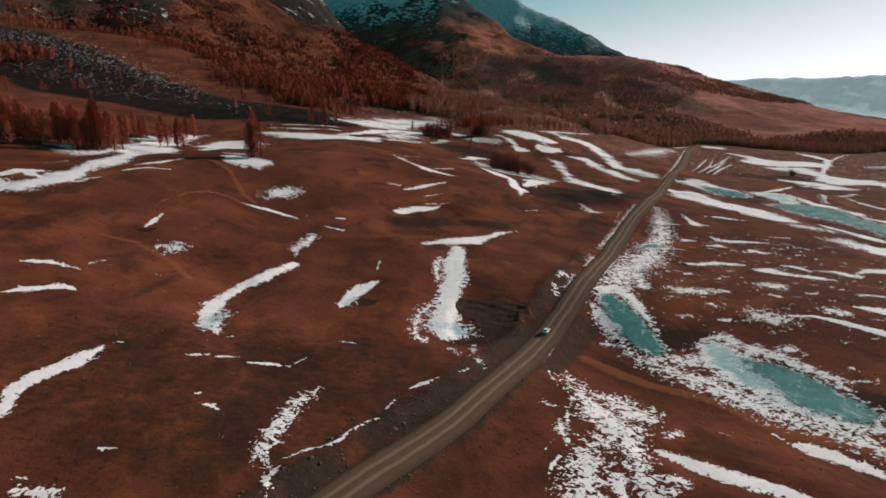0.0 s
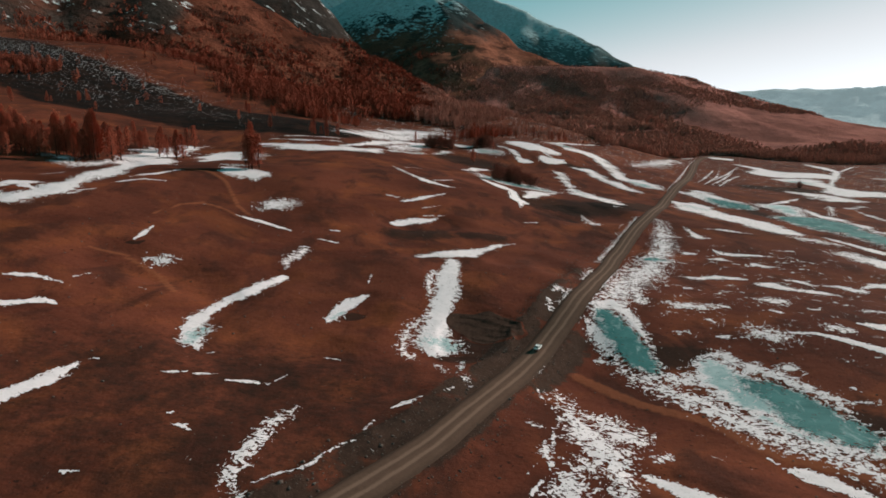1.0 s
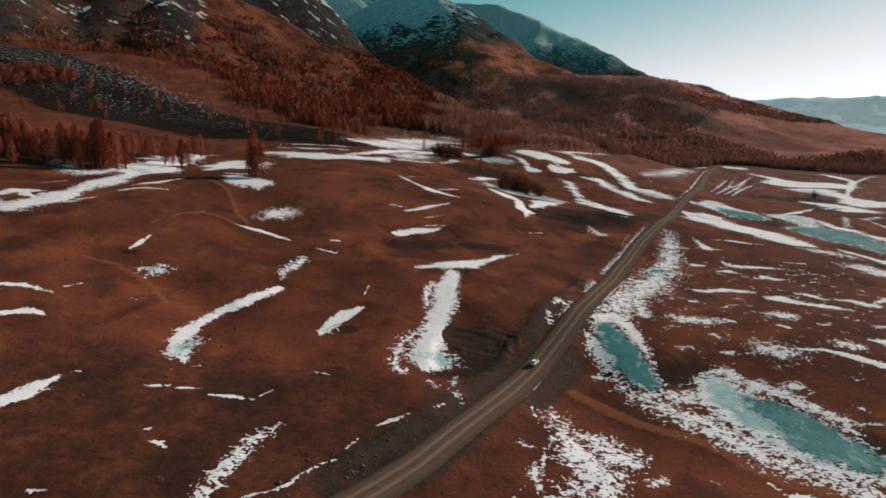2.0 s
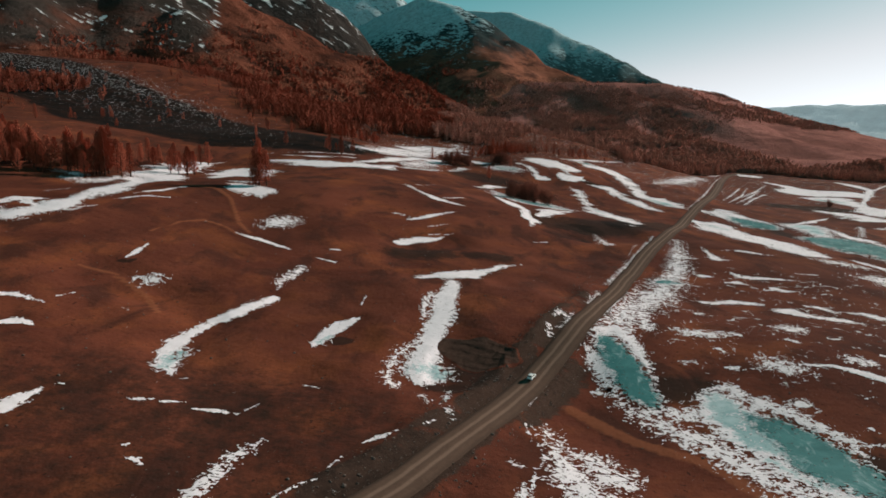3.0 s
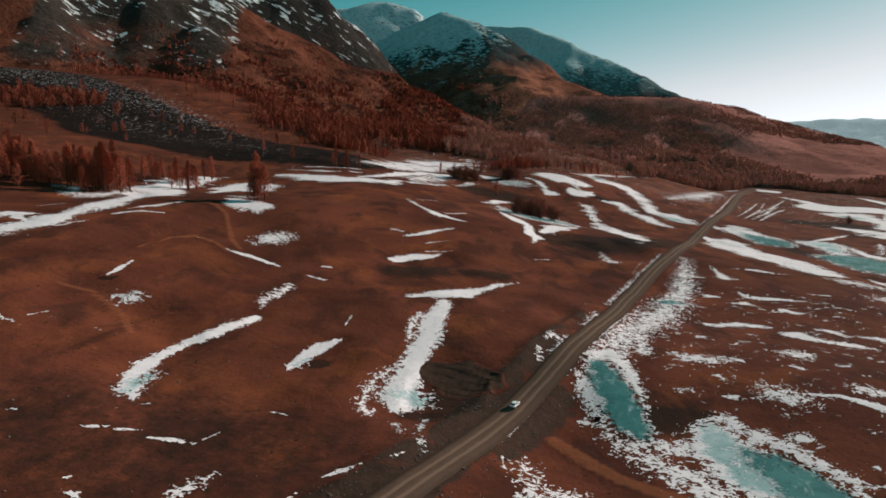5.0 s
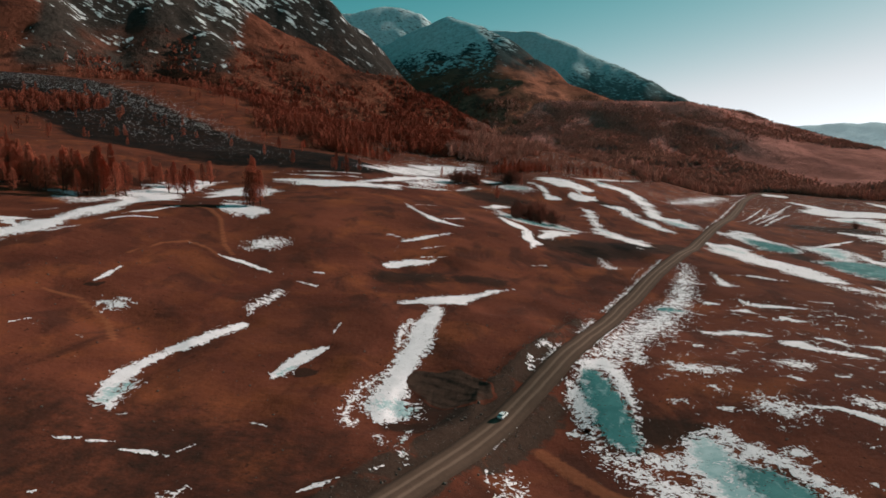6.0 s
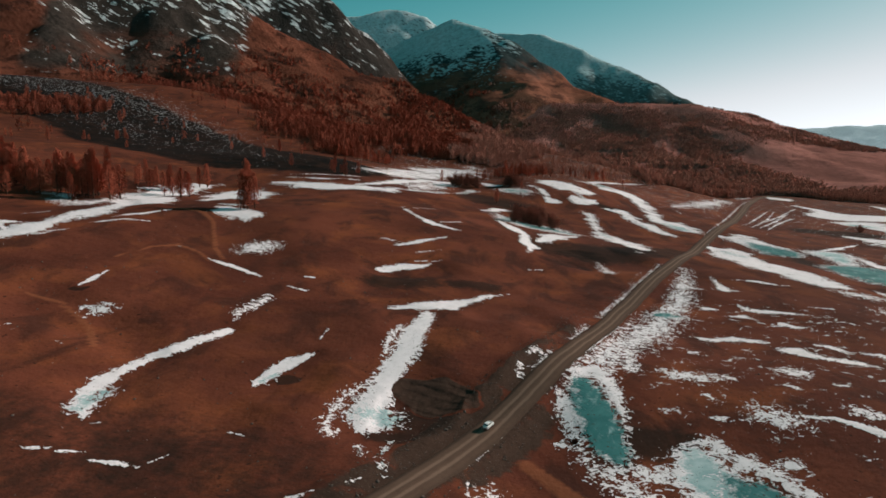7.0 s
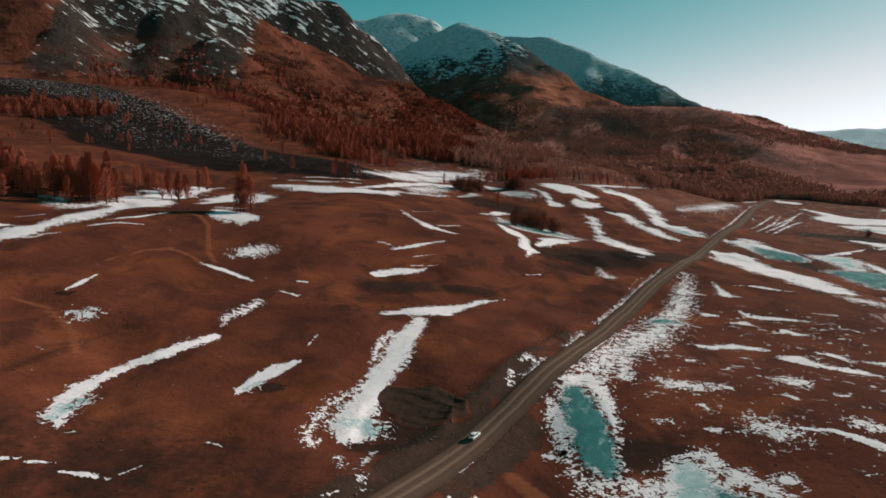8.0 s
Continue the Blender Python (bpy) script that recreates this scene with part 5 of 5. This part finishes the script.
def plant(x, y, size, turn, pick):
    z = float(ground_at(x, y)) - 0.25
    m = pose(x, y, z, 0, 0, turn)
    if not used[pick]:
        used[pick] = True
        tree = MODELS[pick]
        tree.matrix_basis = m
    else:
        tree = copy_thing(MODELS[pick], m)
    tree.scale = (size, size, size)
    return tree


rng = np.random.RandomState(11)
# the clump on the snow, the grove on the slope, single trees along the snow field
GROVES = [((-108, 371), (2.2, 4), 6, 1.15), ((-207, 374), (10, 11), 36, 1.12), ((-238, 374), (10, 12), 26, 0.98), ((-264, 374), (9, 12), 26, 0.98), ((-178, 420), (7, 7), 7, 0.9),
          ((-215, 440), (22, 10), 18, 0.85), ((-285, 392), (18, 20), 24, 0.85), ((-182, 468), (4, 4), 3, 0.9), ((-112, 560), (10, 10), 6, 0.7)]
planted = 0
for (cx, cy), (sx, sy), count, size in GROVES:
    for _ in range(count):
        plant(cx + rng.normal(0, sx), cy + rng.normal(0, sy), size * rng.uniform(0.75, 1.15), rng.uniform(0, 360), planted % len(MODELS))
        planted += 1

# thickets and lone trees on the snowy knolls
shrub = make_shrub(5, 11)
KNOLLS = []
for cx, cy, count, spread in ((-10, 624, 7, 8.0), (48, 490, 8, 8.0), (36, 640, 5, 7.0), (62, 520, 3, 5.0), (349, 640, 1, 0.1)):
    for k in range(count):
        KNOLLS.append((cx + rng.normal(0, spread), cy + rng.normal(0, spread), rng.uniform(0.75, 1.4)))
for i, (x, y, s) in enumerate(KNOLLS):
    m = pose(x, y, float(ground_at(x, y)), 0, 0, 70 * i % 360)
    ob = shrub if i == 0 else copy_thing(shrub, m)
    ob.matrix_basis = m
    ob.scale = (s, s, s)
for x, y, s in ((30, 700, 0.9), (36, 706, 0.75), (24, 560, 0.7), (45, 620, 0.65), (-30, 640, 0.6)):
    plant(x, y, s, 40 * s, planted % len(MODELS))
    planted += 1


# ---- the larch wood on the mountain foot ----
def wood_density(x, y, z):
    left_edge = 690 + 1.0 * np.clip(-140 - x, 0, 350)
    right_edge = 760 + 1.15 * np.clip(x - 130, 0, 330) - 135 * smooth(480, 560, x) + 25 * fbm(x, y, 60, 2, 3)
    edge = np.where(x < -100, left_edge, right_edge)
    n = fbm(x, y, 130, 3, 9)
    depth = y - edge + np.where(x < 220, 120, 50) * n
    d = smooth(-10, 60, depth) * smooth(245, 120, z + 60 * n)
    d = d * (0.10 + 0.90 * smooth(-0.16, 0.18, fbm(x, y, 85, 4, 2) + np.where(x > 0, 0.15, 0.12)))
    d = np.maximum(d, 0.28 * smooth(20, 90, depth) * smooth(330, 230, z) * smooth(-0.05, 0.25, fbm(x, y, 70, 3, 21)) * (x < 60))      # loose stands higher up
    field = blob(x, y, 900, 1560, 420, 230, 0.25)
    d = d * smooth(0.35, 0.1, field)
    d = np.maximum(d, 0.8 * smooth(0.1, 0.5, blob(x, y, -560, 800, 60, 90, -0.9)))
    d = d * (1 - smooth(480, 620, x) * smooth(85, 55, z))      # open field below the ridge
    strip = smooth(0, 15, y - edge) * smooth(190, 110, y - edge) * (x > 200)
    return np.where(x < -480, d * 0.6, np.maximum(d * np.where((x > 150) & (z > 60), 1.6, 1.0), 0.9 * strip))


WOODS = 95000
wx, wy = rng.uniform(-1250, 1500, WOODS * 4), rng.uniform(560, 2250, WOODS * 4)
inside = (np.abs(np.arctan2(wx - 30, wy)) < 0.85)
wx, wy = wx[inside], wy[inside]
wz = land_at(wx, wy)
ok = rng.rand(len(wx)) < (wood_density(wx, wy, wz) + 0.008 * (wx < -150) * (wy > 560) * (wz < 150)) * np.clip(1300 / np.hypot(wx, wy), 0.25, 1.0)
wx, wy, wz = wx[ok][:54000], wy[ok][:54000], wz[ok][:54000]
order = np.argsort(np.hypot(wx, wy))
for i in order[:170]:
    plant(wx[i], wy[i], rng.uniform(0.42, 0.72), rng.uniform(0, 360), planted % len(MODELS))
    planted += 1
LOW = [larch_shapes(90 + i, 1.0, 17, 1, 3, 0.26 + 0.03 * i, 0.10, 1.0) for i in range(5)]


def far_tree(seed):
    """A small distant tree: a plain stem and a few broad tufts."""
    r3 = np.random.RandomState(seed)
    stem = tube([(0, 0, 0), (0, 0, 0.9)], [0.02, 0.004], 3)
    crown = []
    for k in range(5):
        at = np.array([r3.normal(0, 0.09), r3.normal(0, 0.09), 0.25 + 0.15 * k])
        crown.append((TETRA_V * r3.uniform(0.7, 1.3, (4, 1)) * np.array((0.2, 0.2, 0.16)) * (1.15 - 0.12 * k) + at, TETRA_T))
    return stem, gather(crown)


FAR = [far_tree(300 + i) for i in range(5)]


def wood_mesh(name, label, trees, crown_mat):
    """A whole stand of distant trees: trunks in one mesh, crowns in its part."""
    whole = None
    for which, title, mat in ((0, name, BARK), (1, "crowns", crown_mat)):
        vs, ts, n = [], [], 0
        r2 = np.random.RandomState(77)
        for i in trees:
            v, t = (LOW if wy[i] < 1150 else FAR)[r2.randint(5)][which]
            h, w = r2.uniform(5, 11.5), r2.uniform(0, 6.28)
            if wy[i] < 1150 and wx[i] < 100:
                h = h * 1.3
            if wx[i] > 200 and wz[i] < 60:
                h = h * 1.25
            elif wz[i] > 95 and wx[i] > 100:
                h = h * 0.55
            elif wx[i] > 0:
                h = h * 0.75
            fat = h * r2.uniform(1.15, 1.8)
            c, s = math.cos(w), math.sin(w)
            vs.append(np.stack([(v[:, 0] * c - v[:, 1] * s) * fat + wx[i], (v[:, 0] * s + v[:, 1] * c) * fat + wy[i], v[:, 2] * h + wz[i] - 0.4], 1))
            ts.append(t + n)
            n += len(v)
        me = array_mesh(title, np.vstack(vs), np.vstack(ts), mat, None, False)
        if which == 0:
            whole = tagged(new(name, me), label, "forest", kind="stuff")
        else:
            part(title, me, mat, whole)


rest = order[170:]
rusty = wx[rest] + 90 * fbm(wx[rest], wy[rest], 120, 2, 6) < -20
wood_mesh("larch_wood", "dense rust-red larch wood covering the mountain foot", rest[rusty], NEEDLES)
wood_mesh("leafless_wood", "dense grey-brown leafless wood on the low ridge", rest[~rusty], GREY_WOOD)


# ---- the white car on the road ----
def box_part(name, size, at, material, parent, bevel=0.05, taper=None):
    bm = bmesh.new()
    bmesh.ops.create_cube(bm, size=1)
    for v in bm.verts:
        k = taper if taper and v.co.z > 0 else (1, 1, 0)
        v.co = Vector((v.co.x * size[0] * k[0] + (k[2] if v.co.z > 0 else 0), v.co.y * size[1] * k[1], v.co.z * size[2])) + Vector(at)
    if bevel:
        bmesh.ops.bevel(bm, geom=bm.edges[:], offset=bevel, segments=2, affect="EDGES")
    return part(name, bm, material, parent)


def wheel_part(at, parent, tyre_mat, rim_mat):
    def disc(r, depth):
        bm = bmesh.new()
        bmesh.ops.create_cone(bm, cap_ends=True, segments=18, radius1=r, radius2=r, depth=depth)
        bmesh.ops.rotate(bm, verts=bm.verts, matrix=Matrix.Rotation(radians(90), 3, "X"))
        bmesh.ops.translate(bm, verts=bm.verts, vec=at)
        return bm
    tyre = part("wheel", disc(0.36, 0.24), tyre_mat, parent)
    part("rim", disc(0.22, 0.27), rim_mat, tyre)


PAINT = plain("white_car_paint", (0.78, 0.78, 0.77), (0.70, 0.69, 0.66), 1.5, 0.35, 0, 0.5)
GLASS = plain("dark_car_glass", (0.015, 0.018, 0.02), (0.02, 0.024, 0.026), 2.0, 0.08, 0, 0.6)
RUBBER = plain("black_rubber", (0.02, 0.02, 0.02), (0.035, 0.032, 0.03), 6.0, 0.85)
ALLOY = plain("wheel_alloy", (0.45, 0.45, 0.46), (0.55, 0.55, 0.55), 6.0, 0.4, 0.9)
RED_LENS = plain("red_tail_lens", (0.35, 0.015, 0.012), (0.42, 0.02, 0.015), 6.0, 0.25)
CLEAR_LENS = plain("headlight_lens", (0.7, 0.72, 0.74), (0.8, 0.8, 0.8), 6.0, 0.15)
car = tagged(new("car"), "small white estate car driving along the gravel road", "car")
box_part("body", (4.6, 1.82, 0.72), (0, 0, 0.74), PAINT, car, 0.12)
cabin = box_part("cabin", (2.9, 1.66, 0.62), (-0.35, 0, 1.38), PAINT, car, 0.10, (0.72, 0.84, -0.05))
box_part("windscreen", (0.08, 1.36, 0.46), (0.93, 0, 1.38), GLASS, cabin, 0.02)
box_part("rear_window", (0.08, 1.30, 0.40), (-1.66, 0, 1.38), GLASS, cabin, 0.02)
for s in (-1, 1):
    box_part("side_window", (2.1, 0.08, 0.36), (-0.4, s * 0.775, 1.36), GLASS, cabin, 0.02)
    box_part("headlight", (0.12, 0.36, 0.16), (2.27, s * 0.66, 0.86), CLEAR_LENS, car, 0.03)
    box_part("tail_light", (0.10, 0.26, 0.26), (-2.28, s * 0.72, 0.90), RED_LENS, car, 0.03)
    box_part("mirror", (0.16, 0.22, 0.14), (0.75, s * 1.0, 1.15), PAINT, car, 0.03)
    for x in (-1.4, 1.42):
        wheel_part((x, s * 0.80, 0.36), car, RUBBER, ALLOY)
box_part("front_bumper", (0.22, 1.72, 0.24), (2.27, 0, 0.50), RUBBER, car, 0.05)
box_part("rear_bumper", (0.22, 1.72, 0.24), (-2.27, 0, 0.50), RUBBER, car, 0.05)
CAR_AT = (31.8, 186.4)
k = int(np.argmin(np.hypot(ROAD[:, 0] - CAR_AT[0], ROAD[:, 1] - CAR_AT[1])))
way = ROAD[k + 1] - ROAD[k - 1]
car.matrix_basis = pose(CAR_AT[0] - 0.2, CAR_AT[1] - 0.6, float(ROAD_Z[k]) + 0.06, 0, 0, math.degrees(math.atan2(way[1], way[0])))
car.scale = (0.84, 0.84, 0.84)


# ---- stones ----
def stone_mesh(seed):
    r = np.random.RandomState(seed)
    bm = bmesh.new()
    bmesh.ops.create_icosphere(bm, subdivisions=1, radius=1)
    flat = r.uniform(0.5, 0.8)
    for v in bm.verts:
        v.co *= r.uniform(0.75, 1.15)
        v.co.z *= flat
    me = bpy.data.meshes.new("stone")
    bm.to_mesh(me)
    bm.free()
    me.materials.append(STONE)
    return me


STONES = [stone_mesh(i) for i in range(6)]
r3 = np.random.RandomState(5)
for i in range(150):
    # along the cut bank above the road
    k = r3.randint(22, 62)
    way = (ROAD[k + 1] - ROAD[k]) / 4.0
    off = -r3.uniform(5.0, 13.5) if r3.rand() < 0.8 else r3.uniform(5.0, 9.0)
    x, y = ROAD[k, 0] + way[1] * off + r3.uniform(-2, 2), ROAD[k, 1] - way[0] * off + r3.uniform(-2, 2)
    s = 0.18 + 0.36 * r3.rand() ** 3
    ob = tagged(new("boulder", STONES[i % 6]), "rough grey-brown boulder on the gravel roadside bank", "boulder", "roadside boulders")
    ob.matrix_basis = pose(x, y, float(ground_at(x, y)) + 0.2 * s, 0, 0, r3.uniform(0, 360)) @ Matrix.Diagonal((s * r3.uniform(0.8, 1.4), s, s, 1))
vs, ts, n = [], [], 0
sv = [np.array([v.co[:] for v in m.vertices]) for m in STONES]
stri = [np.array([p.vertices[:] for p in m.polygons]) for m in STONES]
for i in range(3900):
    if i < 2800:
        k = r3.randint(18, 90)
        way = (ROAD[k + 1] - ROAD[k]) / 4.0
        off = -r3.uniform(4.6, 15) if r3.rand() < 0.65 else r3.uniform(4.6, 10)
        run = r3.uniform(0, 4)
        x, y = ROAD[k, 0] + way[0] * run + way[1] * off, ROAD[k, 1] + way[1] * run - way[0] * off
        s = 0.07 + 0.22 * r3.rand() ** 3
    else:
        x, y = r3.uniform(-150, 170), r3.uniform(85, 330)
        if abs(float(beside_road(x, y)[0][0])) < 5:
            continue
        s = 0.10 + 0.32 * r3.rand() ** 4
    w = r3.uniform(0, 6.28)
    v = sv[i % 6] * s
    vs.append(np.stack([v[:, 0] * math.cos(w) - v[:, 1] * math.sin(w) + x, v[:, 0] * math.sin(w) + v[:, 1] * math.cos(w) + y, v[:, 2] + float(ground_at(x, y)) + 0.15 * s], 1))
    ts.append(stri[i % 6] + n)
    n += len(v)
tagged(new("scattered_stones", array_mesh("scattered_stones", np.vstack(vs), np.vstack(ts), STONE, None, False)), "scattered small grey stones on steppe and road verge", "stones", kind="stuff")
